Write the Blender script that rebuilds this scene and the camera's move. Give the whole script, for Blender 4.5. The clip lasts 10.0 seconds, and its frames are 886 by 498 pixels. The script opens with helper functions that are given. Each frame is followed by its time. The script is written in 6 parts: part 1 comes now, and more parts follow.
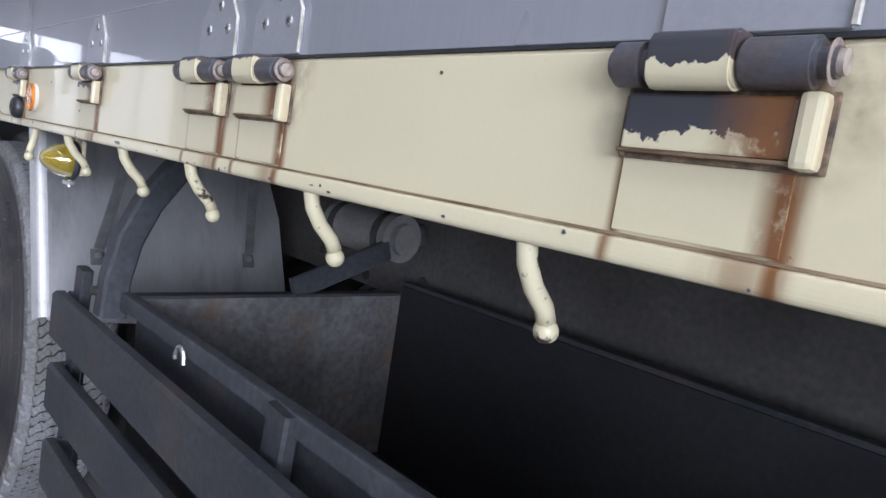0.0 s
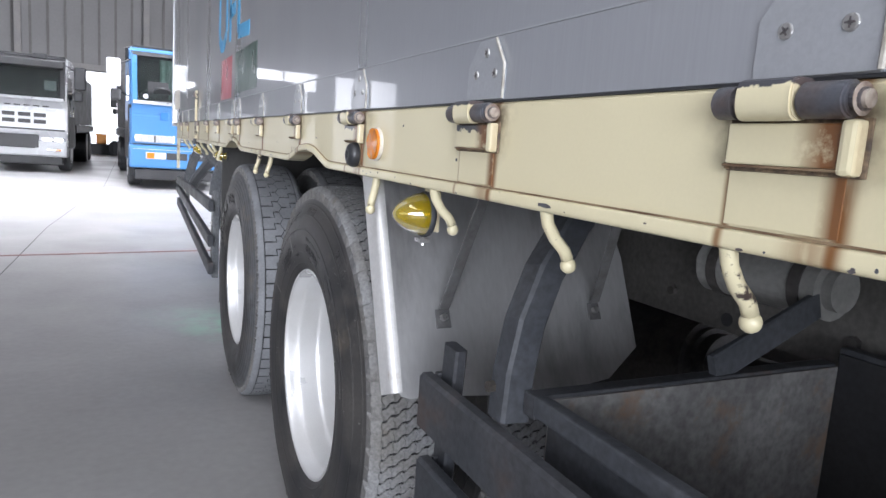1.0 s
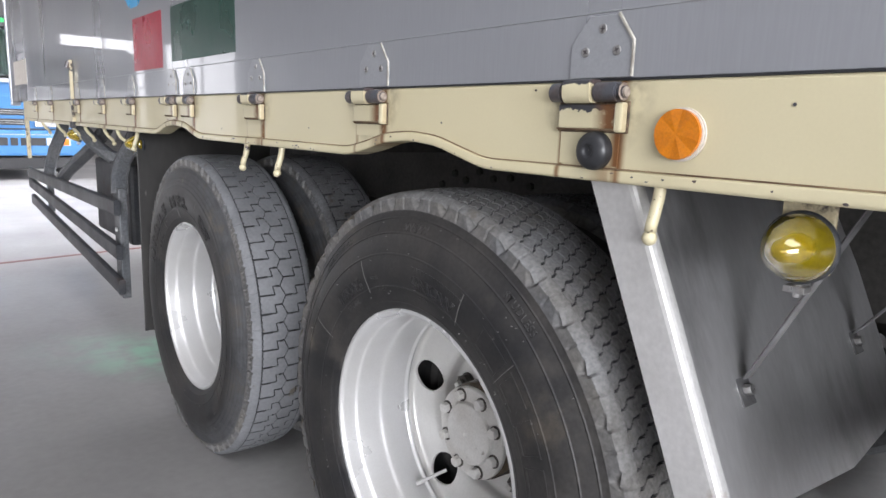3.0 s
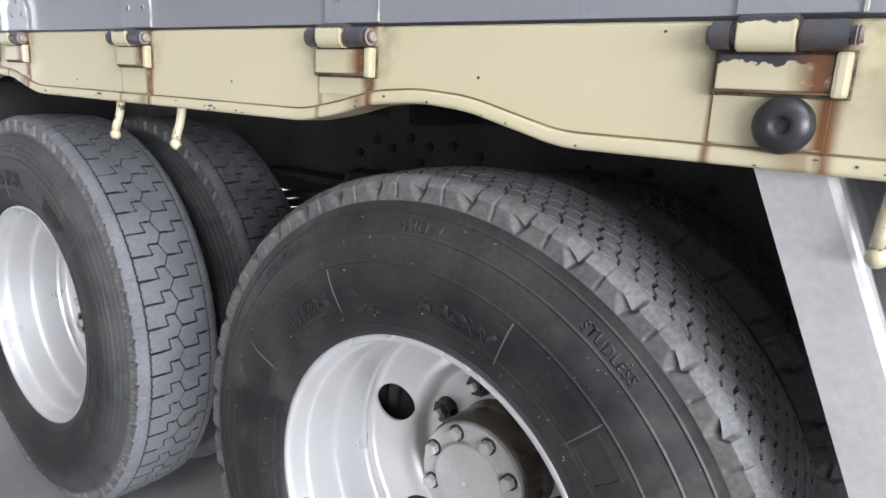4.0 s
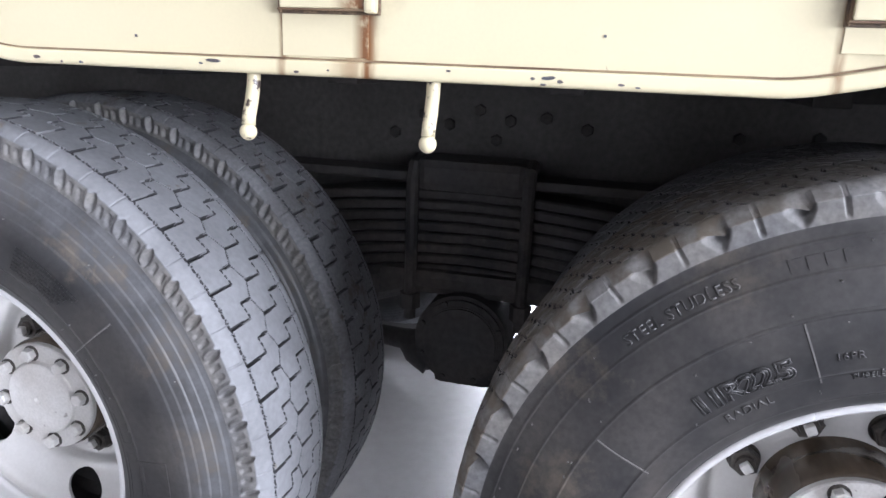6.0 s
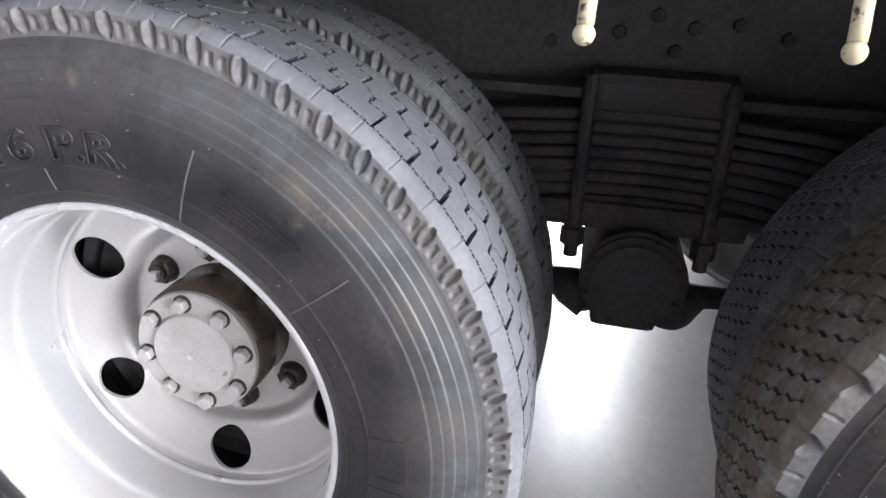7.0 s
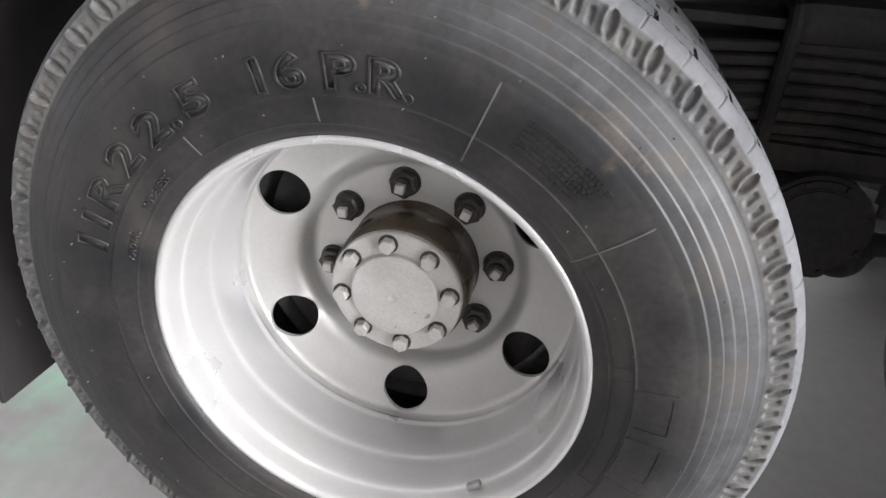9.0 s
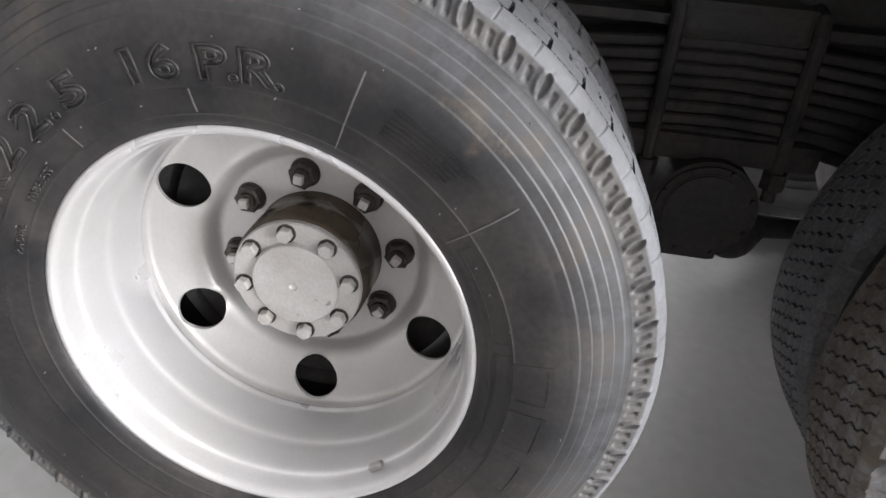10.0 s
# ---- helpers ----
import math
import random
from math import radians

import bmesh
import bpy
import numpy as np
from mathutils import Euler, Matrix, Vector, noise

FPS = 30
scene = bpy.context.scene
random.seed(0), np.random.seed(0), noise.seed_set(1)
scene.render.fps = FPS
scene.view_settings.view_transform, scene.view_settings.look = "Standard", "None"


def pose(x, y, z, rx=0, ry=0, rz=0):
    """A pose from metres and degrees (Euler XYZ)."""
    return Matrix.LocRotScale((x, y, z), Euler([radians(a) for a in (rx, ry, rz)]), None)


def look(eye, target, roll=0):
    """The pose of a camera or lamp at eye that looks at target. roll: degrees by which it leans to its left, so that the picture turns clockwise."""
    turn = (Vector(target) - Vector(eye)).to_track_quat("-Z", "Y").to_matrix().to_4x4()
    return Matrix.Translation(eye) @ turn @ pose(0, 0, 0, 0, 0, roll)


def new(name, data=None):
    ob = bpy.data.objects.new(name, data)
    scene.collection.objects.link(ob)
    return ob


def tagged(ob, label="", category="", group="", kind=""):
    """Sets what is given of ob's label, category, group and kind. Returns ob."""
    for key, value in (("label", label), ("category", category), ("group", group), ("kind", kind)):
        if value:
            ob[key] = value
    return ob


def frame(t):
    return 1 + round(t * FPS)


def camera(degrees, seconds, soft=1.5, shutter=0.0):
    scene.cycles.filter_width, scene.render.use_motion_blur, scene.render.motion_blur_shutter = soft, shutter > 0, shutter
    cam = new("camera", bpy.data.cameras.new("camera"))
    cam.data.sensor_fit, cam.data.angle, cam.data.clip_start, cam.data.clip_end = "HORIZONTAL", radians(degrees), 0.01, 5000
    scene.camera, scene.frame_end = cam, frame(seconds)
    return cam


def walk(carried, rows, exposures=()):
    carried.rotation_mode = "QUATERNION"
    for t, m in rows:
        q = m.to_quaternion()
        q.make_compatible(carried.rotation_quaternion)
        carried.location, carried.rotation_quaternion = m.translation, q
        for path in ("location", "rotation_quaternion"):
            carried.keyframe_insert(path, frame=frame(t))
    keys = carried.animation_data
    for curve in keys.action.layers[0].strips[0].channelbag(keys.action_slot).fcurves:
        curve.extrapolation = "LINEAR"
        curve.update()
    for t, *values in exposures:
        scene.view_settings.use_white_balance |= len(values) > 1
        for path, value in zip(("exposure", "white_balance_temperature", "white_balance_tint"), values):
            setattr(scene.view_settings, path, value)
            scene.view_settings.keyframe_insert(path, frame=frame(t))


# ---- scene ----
cam = camera(67.0, 10.0)
PATH = [
    (0, (-0.367, -0.113, 1.141), (1.014, 1.318, 0.924), 8.9),
    (0.5, (-0.374, 0.129, 1.179), (0.689, 1.802, 0.911), 5.3),
    (1, (-0.462, 0.381, 1.169), (0.406, 2.159, 0.876), 4.1),
    (1.5, (-0.617, 0.537, 1.166), (0.285, 2.297, 0.871), 4.1),
    (2, (-0.638, 0.784, 1.157), (0.286, 2.528, 0.837), 3.7),
    (2.2, (-0.646, 0.888, 1.172), (0.279, 2.632, 0.848), 3.6),
    (3.3, (-0.771, 1.304, 1.172), (0.627, 2.674, 0.759), 1.7),
    (3.5, (-0.739, 1.391, 1.168), (0.733, 2.667, 0.714), 1.9),
    (4, (-0.688, 1.652, 1.16), (0.869, 2.819, 0.697), 3.1),
    (4.5, (-0.725, 1.92, 1.161), (0.942, 2.934, 0.721), 4.0),
    (5, (-0.696, 2.146, 1.129), (1.066, 2.963, 0.654), 2.0),
    (5.2, (-0.659, 2.239, 1.112), (1.127, 2.998, 0.629), 1.7),
    (6.3, (-0.724, 2.724, 1.13), (1.15, 3.111, 0.547), 2.5),
    (6.5, (-0.718, 2.803, 1.121), (1.152, 3.165, 0.509), 2.5),
    (7, (-0.629, 3.005, 1.084), (1.177, 3.383, 0.311), 2.9),
    (7.5, (-0.614, 3.163, 1.077), (1.118, 3.602, 0.178), 4.0),
    (8, (-0.63, 3.269, 1.063), (1.094, 3.682, 0.137), 4.1),
    (8.5, (-0.643, 3.322, 1.067), (1.078, 3.693, 0.119), 4.2),
    (9, (-0.649, 3.332, 1.057), (1.072, 3.68, 0.1), 4.3),
    (9.5, (-0.655, 3.303, 1.056), (1.07, 3.621, 0.095), 4.5),
    (10, (-0.668, 3.241, 1.063), (1.079, 3.452, 0.112), 5.1),
]
EXPOSURES = [(0, -1.74, 5750, 17), (0.5, -1.53, 5750, 15), (1, -1.62, 6150, 14), (2, -1.66, 6450, 14), (3.5, -1.45, 6400, 14), (5, -0.93, 5850, 15), (6.5, -0.60, 6150, 18), (7.5, -0.65, 6500, 15), (8.5, -0.93, 6650, 14), (10, -0.89, 6650, 14)]
walk(cam, [(t, look(eye, target, roll)) for t, eye, target, roll in PATH], EXPOSURES)

# ---- light and world ----
world = bpy.data.worlds.new("world")
scene.world = world
world.use_nodes = True
wn = world.node_tree.nodes
sky = wn.new("ShaderNodeTexSky")
sky.sky_type, sky.sun_disc = "NISHITA", False
sky.sun_elevation, sky.sun_rotation = radians(50), radians(200)
world.node_tree.links.new(sky.outputs[0], wn["Background"].inputs[0])
wn["Background"].inputs[1].default_value = 0.12


def area_lamp(name, eye, target, w, h, power, colour, spread=180):
    data = bpy.data.lights.new(name, "AREA")
    data.shape, data.size, data.size_y, data.energy, data.color = "RECTANGLE", w, h, power, colour
    data.spread = radians(spread)
    ob = new(name, data)
    ob.matrix_world = look(eye, target)
    return ob


# daylight of the hall's large doors and roof lights
area_lamp("door_daylight", (-8.6, -13.7, 2.9), (-6.5, 0, 2.2), 11.4, 5.2, 11300, (0.95, 0.98, 1.0))
area_lamp("window_daylight", (11.7, 5.0, 4.1), (0, 5.0, 3.2), 18.0, 7.4, 27000, (0.96, 0.98, 1.0))
area_lamp("roof_light", (-3.0, -6.5, 8.8), (-3.0, -6.5, 0), 5.0, 12.0, 3000, (0.97, 0.985, 1.0))
area_lamp("west_door_daylight", (-15.7, -8.0, 2.4), (0, 2.0, 1.2), 10.0, 4.2, 600, (0.97, 0.985, 1.0))
area_lamp("roof_light", (-3.0, 13.5, 8.8), (-3.0, 13.5, 0), 8.0, 9.0, 4800, (0.97, 0.985, 1.0), 72)


# ---- materials ----
def link(nt, a, b):
    nt.links.new(a, b)


def shade(name, base, second=None, rough=0.5, metal=0.0, big=3.0, fine=60.0, mix=0.5, bump=0.15, spread=0.12, coat=0.0, stain=None, stain_scale=6.0, stain_cut=0.6, trans=0.0, aniso=None, stain_soft=0.06):
    """A surface with a large and a fine variation, an optional stain and fine relief."""
    m = bpy.data.materials.new(name)
    m.use_nodes = True
    nt = m.node_tree
    n = nt.nodes
    b = n["Principled BSDF"]
    tc = n.new("ShaderNodeTexCoord")
    mp = n.new("ShaderNodeMapping")
    link(nt, tc.outputs["Object"], mp.inputs[0])
    if aniso:
        mp.inputs["Scale"].default_value = aniso
    n1 = n.new("ShaderNodeTexNoise")
    n1.inputs["Scale"].default_value, n1.inputs["Detail"].default_value = big, 5
    n2 = n.new("ShaderNodeTexNoise")
    n2.inputs["Scale"].default_value, n2.inputs["Detail"].default_value = fine, 4
    link(nt, mp.outputs[0], n1.inputs["Vector"])
    link(nt, mp.outputs[0], n2.inputs["Vector"])
    second = second or tuple(c * 0.75 for c in base)
    r1 = n.new("ShaderNodeMapRange")
    r1.inputs[1].default_value, r1.inputs[2].default_value, r1.inputs[4].default_value = 0.35, 0.68, mix
    link(nt, n1.outputs["Fac"], r1.inputs[0])
    m1 = n.new("ShaderNodeMix")
    m1.data_type = "RGBA"
    m1.inputs[6].default_value, m1.inputs[7].default_value = (*base, 1), (*second, 1)
    link(nt, r1.outputs[0], m1.inputs[0])
    r2 = n.new("ShaderNodeMapRange")
    r2.inputs[1].default_value, r2.inputs[2].default_value, r2.inputs[3].default_value, r2.inputs[4].default_value = 0.3, 0.7, 1 - spread, 1 + spread
    link(nt, n2.outputs["Fac"], r2.inputs[0])
    m2 = n.new("ShaderNodeMix")
    m2.data_type, m2.blend_type = "RGBA", "MULTIPLY"
    m2.inputs[0].default_value = 1
    link(nt, m1.outputs[2], m2.inputs[6])
    link(nt, r2.outputs[0], m2.inputs[7])
    col = m2.outputs[2]
    if stain:
        n3 = n.new("ShaderNodeTexNoise")
        n3.inputs["Scale"].default_value, n3.inputs["Detail"].default_value, n3.inputs["Roughness"].default_value = stain_scale, 8, 0.62
        link(nt, mp.outputs[0], n3.inputs["Vector"])
        r3 = n.new("ShaderNodeMapRange")
        r3.inputs[1].default_value, r3.inputs[2].default_value = stain_cut, stain_cut + stain_soft
        link(nt, n3.outputs["Fac"], r3.inputs[0])
        m3 = n.new("ShaderNodeMix")
        m3.data_type = "RGBA"
        m3.inputs[7].default_value = (*stain, 1)
        link(nt, r3.outputs[0], m3.inputs[0])
        link(nt, col, m3.inputs[6])
        col = m3.outputs[2]
    link(nt, col, b.inputs["Base Color"])
    r4 = n.new("ShaderNodeMapRange")
    r4.inputs[1].default_value, r4.inputs[2].default_value = 0.3, 0.7
    r4.inputs[3].default_value, r4.inputs[4].default_value = max(0.03, rough - 0.08), min(1, rough + 0.1)
    link(nt, n1.outputs["Fac"], r4.inputs[0])
    link(nt, r4.outputs[0], b.inputs["Roughness"])
    b.inputs["Metallic"].default_value = metal
    b.inputs["Coat Weight"].default_value = coat
    b.inputs["Transmission Weight"].default_value = trans
    if bump:
        bp = n.new("ShaderNodeBump")
        bp.inputs["Strength"].default_value, bp.inputs["Distance"].default_value = bump, 0.002
        link(nt, n2.outputs["Fac"], bp.inputs["Height"])
        link(nt, bp.outputs[0], b.inputs["Normal"])
    return m


def glow(name, colour, strength):
    m = bpy.data.materials.new(name)
    m.use_nodes = True
    b = m.node_tree.nodes["Principled BSDF"]
    b.inputs["Base Color"].default_value = (*colour, 1)
    b.inputs["Emission Color"].default_value = (*colour, 1)
    b.inputs["Emission Strength"].default_value = strength
    return m


HINGES = (0.001, 0.522, 0.670, 1.172, 1.732, 2.290, 2.852, 3.375, 3.545, 4.05, 4.53, 5.06, 5.80, 6.36)


def cream_paint(name, streaks, chip_scale=45, chip_cut=0.715):
    """Cream paint; rust runs down below the rear edge of each hinge, and small chips bare the dark steel."""
    m = shade(name, (0.628, 0.572, 0.385), (0.575, 0.512, 0.330), rough=0.40, coat=0.25, big=2.0, fine=240, mix=0.8, bump=0.008, spread=0.012, stain=(0.05, 0.035, 0.03), stain_scale=chip_scale, stain_cut=chip_cut)
    if not streaks:
        return m
    nt = m.node_tree
    n = nt.nodes
    b = n["Principled BSDF"]
    col = b.inputs["Base Color"].links[0].from_socket
    tc = n.new("ShaderNodeTexCoord")
    sep = n.new("ShaderNodeSeparateXYZ")
    link(nt, tc.outputs["Object"], sep.inputs[0])
    total = None
    for i, y in enumerate(HINGES):
        for dy, width, weight in ((0.016, 0.014, 1.0), (0.034, 0.034, 0.6), (0.118, 0.008, 0.9)):
            d = n.new("ShaderNodeMath")
            d.operation = "SUBTRACT"
            d.inputs[1].default_value = y + dy
            link(nt, sep.outputs["Y"], d.inputs[0])
            a = n.new("ShaderNodeMath")
            a.operation = "ABSOLUTE"
            link(nt, d.outputs[0], a.inputs[0])
            r = n.new("ShaderNodeMapRange")
            r.interpolation_type = "SMOOTHSTEP"
            r.inputs[1].default_value, r.inputs[2].default_value, r.inputs[3].default_value, r.inputs[4].default_value = 0, width, weight, 0
            link(nt, a.outputs[0], r.inputs[0])
            if total is None:
                total = r.outputs[0]
            else:
                s = n.new("ShaderNodeMath")
                s.operation = "MAXIMUM"
                link(nt, total, s.inputs[0])
                link(nt, r.outputs[0], s.inputs[1])
                total = s.outputs[0]
    mp = n.new("ShaderNodeMapping")
    mp.inputs["Scale"].default_value = (1, 1, 0.16)
    link(nt, tc.outputs["Object"], mp.inputs[0])
    nz = n.new("ShaderNodeTexNoise")
    nz.inputs["Scale"].default_value, nz.inputs["Detail"].default_value = 55, 6
    link(nt, mp.outputs[0], nz.inputs["Vector"])
    rz = n.new("ShaderNodeMapRange")
    rz.inputs[1].default_value, rz.inputs[2].default_value = 0.22, 0.46
    link(nt, nz.outputs["Fac"], rz.inputs[0])
    mul = n.new("ShaderNodeMath")
    mul.operation = "MULTIPLY"
    link(nt, total, mul.inputs[0])
    link(nt, rz.outputs[0], mul.inputs[1])
    mx = n.new("ShaderNodeMix")
    mx.data_type = "RGBA"
    mx.inputs[7].default_value = (0.18, 0.078, 0.024, 1)
    link(nt, mul.outputs[0], mx.inputs[0])
    link(nt, col, mx.inputs[6])
    grime = None
    for y in HINGES:
        d = n.new("ShaderNodeVectorMath")
        d.operation = "DISTANCE"
        d.inputs[1].default_value = (0, y + 0.06, 1.226)
        link(nt, tc.outputs["Object"], d.inputs[0])
        r = n.new("ShaderNodeMapRange")
        r.inputs[1].default_value, r.inputs[2].default_value, r.inputs[3].default_value, r.inputs[4].default_value = 0.055, 0.10, 0.85, 0
        link(nt, d.outputs["Value"], r.inputs[0])
        if grime is None:
            grime = r.outputs[0]
        else:
            s = n.new("ShaderNodeMath")
            s.operation = "MAXIMUM"
            link(nt, grime, s.inputs[0])
            link(nt, r.outputs[0], s.inputs[1])
            grime = s.outputs[0]
    ng = n.new("ShaderNodeTexNoise")
    ng.inputs["Scale"].default_value, ng.inputs["Detail"].default_value = 38, 6
    link(nt, tc.outputs["Object"], ng.inputs["Vector"])
    rg = n.new("ShaderNodeMapRange")
    rg.inputs[1].default_value, rg.inputs[2].default_value = 0.38, 0.66
    link(nt, ng.outputs["Fac"], rg.inputs[0])
    mg = n.new("ShaderNodeMath")
    mg.operation = "MULTIPLY"
    link(nt, grime, mg.inputs[0])
    link(nt, rg.outputs[0], mg.inputs[1])
    mxg = n.new("ShaderNodeMix")
    mxg.data_type = "RGBA"
    mxg.inputs[7].default_value = (0.13, 0.095, 0.065, 1)
    link(nt, mg.outputs[0], mxg.inputs[0])
    link(nt, mx.outputs[2], mxg.inputs[6])
    link(nt, mxg.outputs[2], b.inputs["Base Color"])
    return m


def peel_paint(name, z0, soft, rust_from, rust_to, scale=70):
    """Cream paint on a hinge part: bare dark steel above a ragged line at height z0, rust over a stretch of its length."""
    m = cream_paint(name, False, 60, 0.70)
    nt = m.node_tree
    n = nt.nodes
    b = n["Principled BSDF"]
    col = b.inputs["Base Color"].links[0].from_socket
    tc = n.new("ShaderNodeTexCoord")
    info = n.new("ShaderNodeObjectInfo")
    off = n.new("ShaderNodeVectorMath")
    link(nt, tc.outputs["Object"], off.inputs[0])
    grow = n.new("ShaderNodeMath")
    grow.operation = "MULTIPLY"
    grow.inputs[1].default_value = 9.0
    link(nt, info.outputs["Random"], grow.inputs[0])
    link(nt, grow.outputs[0], off.inputs[1])
    sep = n.new("ShaderNodeSeparateXYZ")
    link(nt, tc.outputs["Object"], sep.inputs[0])
    nz = n.new("ShaderNodeTexNoise")
    nz.inputs["Scale"].default_value, nz.inputs["Detail"].default_value, nz.inputs["Roughness"].default_value = scale, 5, 0.6
    link(nt, off.outputs[0], nz.inputs["Vector"])
    k = n.new("ShaderNodeMath")
    k.operation = "MULTIPLY_ADD"
    k.inputs[1].default_value, k.inputs[2].default_value = soft, -soft / 2 - z0
    link(nt, nz.outputs["Fac"], k.inputs[0])
    s = n.new("ShaderNodeMath")
    link(nt, k.outputs[0], s.inputs[0])
    link(nt, sep.outputs["Z"], s.inputs[1])
    r = n.new("ShaderNodeMapRange")
    r.inputs[1].default_value, r.inputs[2].default_value = 0.0, 0.0012
    link(nt, s.outputs[0], r.inputs[0])
    mx = n.new("ShaderNodeMix")
    mx.data_type = "RGBA"
    mx.inputs[7].default_value = (0.045, 0.046, 0.054, 1)
    link(nt, r.outputs[0], mx.inputs[0])
    link(nt, col, mx.inputs[6])
    ry = n.new("ShaderNodeMapRange")
    ry.inputs[1].default_value, ry.inputs[2].default_value = rust_to, rust_from
    link(nt, sep.outputs["Y"], ry.inputs[0])
    rn = n.new("ShaderNodeMapRange")
    rn.inputs[1].default_value, rn.inputs[2].default_value = 0.22, 0.47
    link(nt, nz.outputs["Fac"], rn.inputs[0])
    mu = n.new("ShaderNodeMath")
    mu.operation = "MULTIPLY"
    link(nt, ry.outputs[0], mu.inputs[0])
    link(nt, rn.outputs[0], mu.inputs[1])
    rust = n.new("ShaderNodeMix")
    rust.data_type = "RGBA"
    rust.inputs[7].default_value = (0.17, 0.072, 0.024, 1)
    link(nt, mu.outputs[0], rust.inputs[0])
    link(nt, mx.outputs[2], rust.inputs[6])
    link(nt, rust.outputs[2], b.inputs["Base Color"])
    return m


def sidewall(name, smears, band=0.0):
    """Tyre rubber, clouded with dust, with tan smears at given (angle in degrees, radius, size, strength)."""
    m = shade(name, (0.0130, 0.0136, 0.0152), (0.043, 0.0400, 0.0375), rough=0.45, big=7.5, fine=120, mix=1.0, bump=0.08, spread=0.22, stain=(0.074, 0.066, 0.058), stain_scale=5.6, stain_cut=0.585)
    nt = m.node_tree
    n = nt.nodes
    b = n["Principled BSDF"]
    for r in n:
        if r.bl_idname == "ShaderNodeMapRange" and abs(r.inputs[1].default_value - 0.585) < 1e-4:
            r.inputs[2].default_value, r.inputs[4].default_value = 0.80, 0.9
    col = b.inputs["Base Color"].links[0].from_socket
    tc = n.new("ShaderNodeTexCoord")
    nz = n.new("ShaderNodeTexNoise")
    nz.inputs["Scale"].default_value, nz.inputs["Detail"].default_value, nz.inputs["Roughness"].default_value = 34, 8, 0.7
    link(nt, tc.outputs["Object"], nz.inputs["Vector"])
    for deg, radius, size, strength in smears:
        d = n.new("ShaderNodeVectorMath")
        d.operation = "DISTANCE"
        d.inputs[1].default_value = (0.01, radius * math.cos(radians(deg)), radius * math.sin(radians(deg)))
        link(nt, tc.outputs["Object"], d.inputs[0])
        k = n.new("ShaderNodeMath")
        k.operation = "MULTIPLY_ADD"
        k.inputs[1].default_value = size * 5.0
        link(nt, nz.outputs["Fac"], k.inputs[0])
        link(nt, d.outputs["Value"], k.inputs[2])
        r = n.new("ShaderNodeMapRange")
        r.inputs[1].default_value, r.inputs[2].default_value, r.inputs[3].default_value, r.inputs[4].default_value = size * 2.2, size * 3.4, strength, 0
        link(nt, k.outputs[0], r.inputs[0])
        mx = n.new("ShaderNodeMix")
        mx.data_type = "RGBA"
        mx.inputs[7].default_value = (0.19, 0.155, 0.11, 1)
        link(nt, r.outputs[0], mx.inputs[0])
        link(nt, col, mx.inputs[6])
        col = mx.outputs[2]
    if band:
        # paler rubbed dust over the outer bands; its fade towards +y is painted shade
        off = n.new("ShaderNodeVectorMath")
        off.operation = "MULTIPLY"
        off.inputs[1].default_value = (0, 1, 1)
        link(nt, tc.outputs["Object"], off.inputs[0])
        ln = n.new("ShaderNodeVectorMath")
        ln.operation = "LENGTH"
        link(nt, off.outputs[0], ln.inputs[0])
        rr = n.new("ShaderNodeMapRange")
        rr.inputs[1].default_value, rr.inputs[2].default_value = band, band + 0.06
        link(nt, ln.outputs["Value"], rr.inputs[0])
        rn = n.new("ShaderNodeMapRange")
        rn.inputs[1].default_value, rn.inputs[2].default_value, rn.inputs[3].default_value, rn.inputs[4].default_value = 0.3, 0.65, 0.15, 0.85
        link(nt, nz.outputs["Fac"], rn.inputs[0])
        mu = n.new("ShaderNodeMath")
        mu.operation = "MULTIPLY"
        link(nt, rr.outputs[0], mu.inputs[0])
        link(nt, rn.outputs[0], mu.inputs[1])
        # band drops to a quarter on the +y side: shade put into the colour
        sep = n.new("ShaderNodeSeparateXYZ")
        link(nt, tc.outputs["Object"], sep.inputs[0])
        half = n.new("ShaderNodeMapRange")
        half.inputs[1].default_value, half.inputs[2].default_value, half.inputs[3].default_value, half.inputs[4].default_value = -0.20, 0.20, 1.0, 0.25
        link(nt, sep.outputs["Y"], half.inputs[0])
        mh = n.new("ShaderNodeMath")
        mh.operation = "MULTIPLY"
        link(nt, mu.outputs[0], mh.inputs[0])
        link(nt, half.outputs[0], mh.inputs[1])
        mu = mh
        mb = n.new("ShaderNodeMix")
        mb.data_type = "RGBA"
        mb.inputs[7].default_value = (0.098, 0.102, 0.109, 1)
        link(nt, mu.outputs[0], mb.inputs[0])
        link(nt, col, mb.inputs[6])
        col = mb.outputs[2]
    link(nt, col, b.inputs["Base Color"])
    return m


CREAM = cream_paint("cream_paint_rust_streaked", True)
# rust and dirt of the seams, also the painted shadow under the hinge boxes
SEAM = shade("seam_rust_and_shadow_line", (0.10, 0.055, 0.03), (0.30, 0.22, 0.13), rough=0.7, big=14, fine=150, mix=1.0)
CREAM_WORN = shade("worn_cream_paint", (0.635, 0.566, 0.385), (0.56, 0.48, 0.32), rough=0.45, big=9, fine=200, mix=1.0, bump=0.08, stain=(0.055, 0.045, 0.045), stain_scale=17, stain_cut=0.56)
PEELED = peel_paint("lightly_peeled_hinge_paint", 1.2088, 0.016, 0.030, 0.056)
PEELED_HALF = peel_paint("peeled_hinge_paint", 1.1985, 0.030, 0.032, 0.056)
PEELED_DARK = peel_paint("badly_peeled_hinge_paint", 1.184, 0.040, 0.034, 0.065)
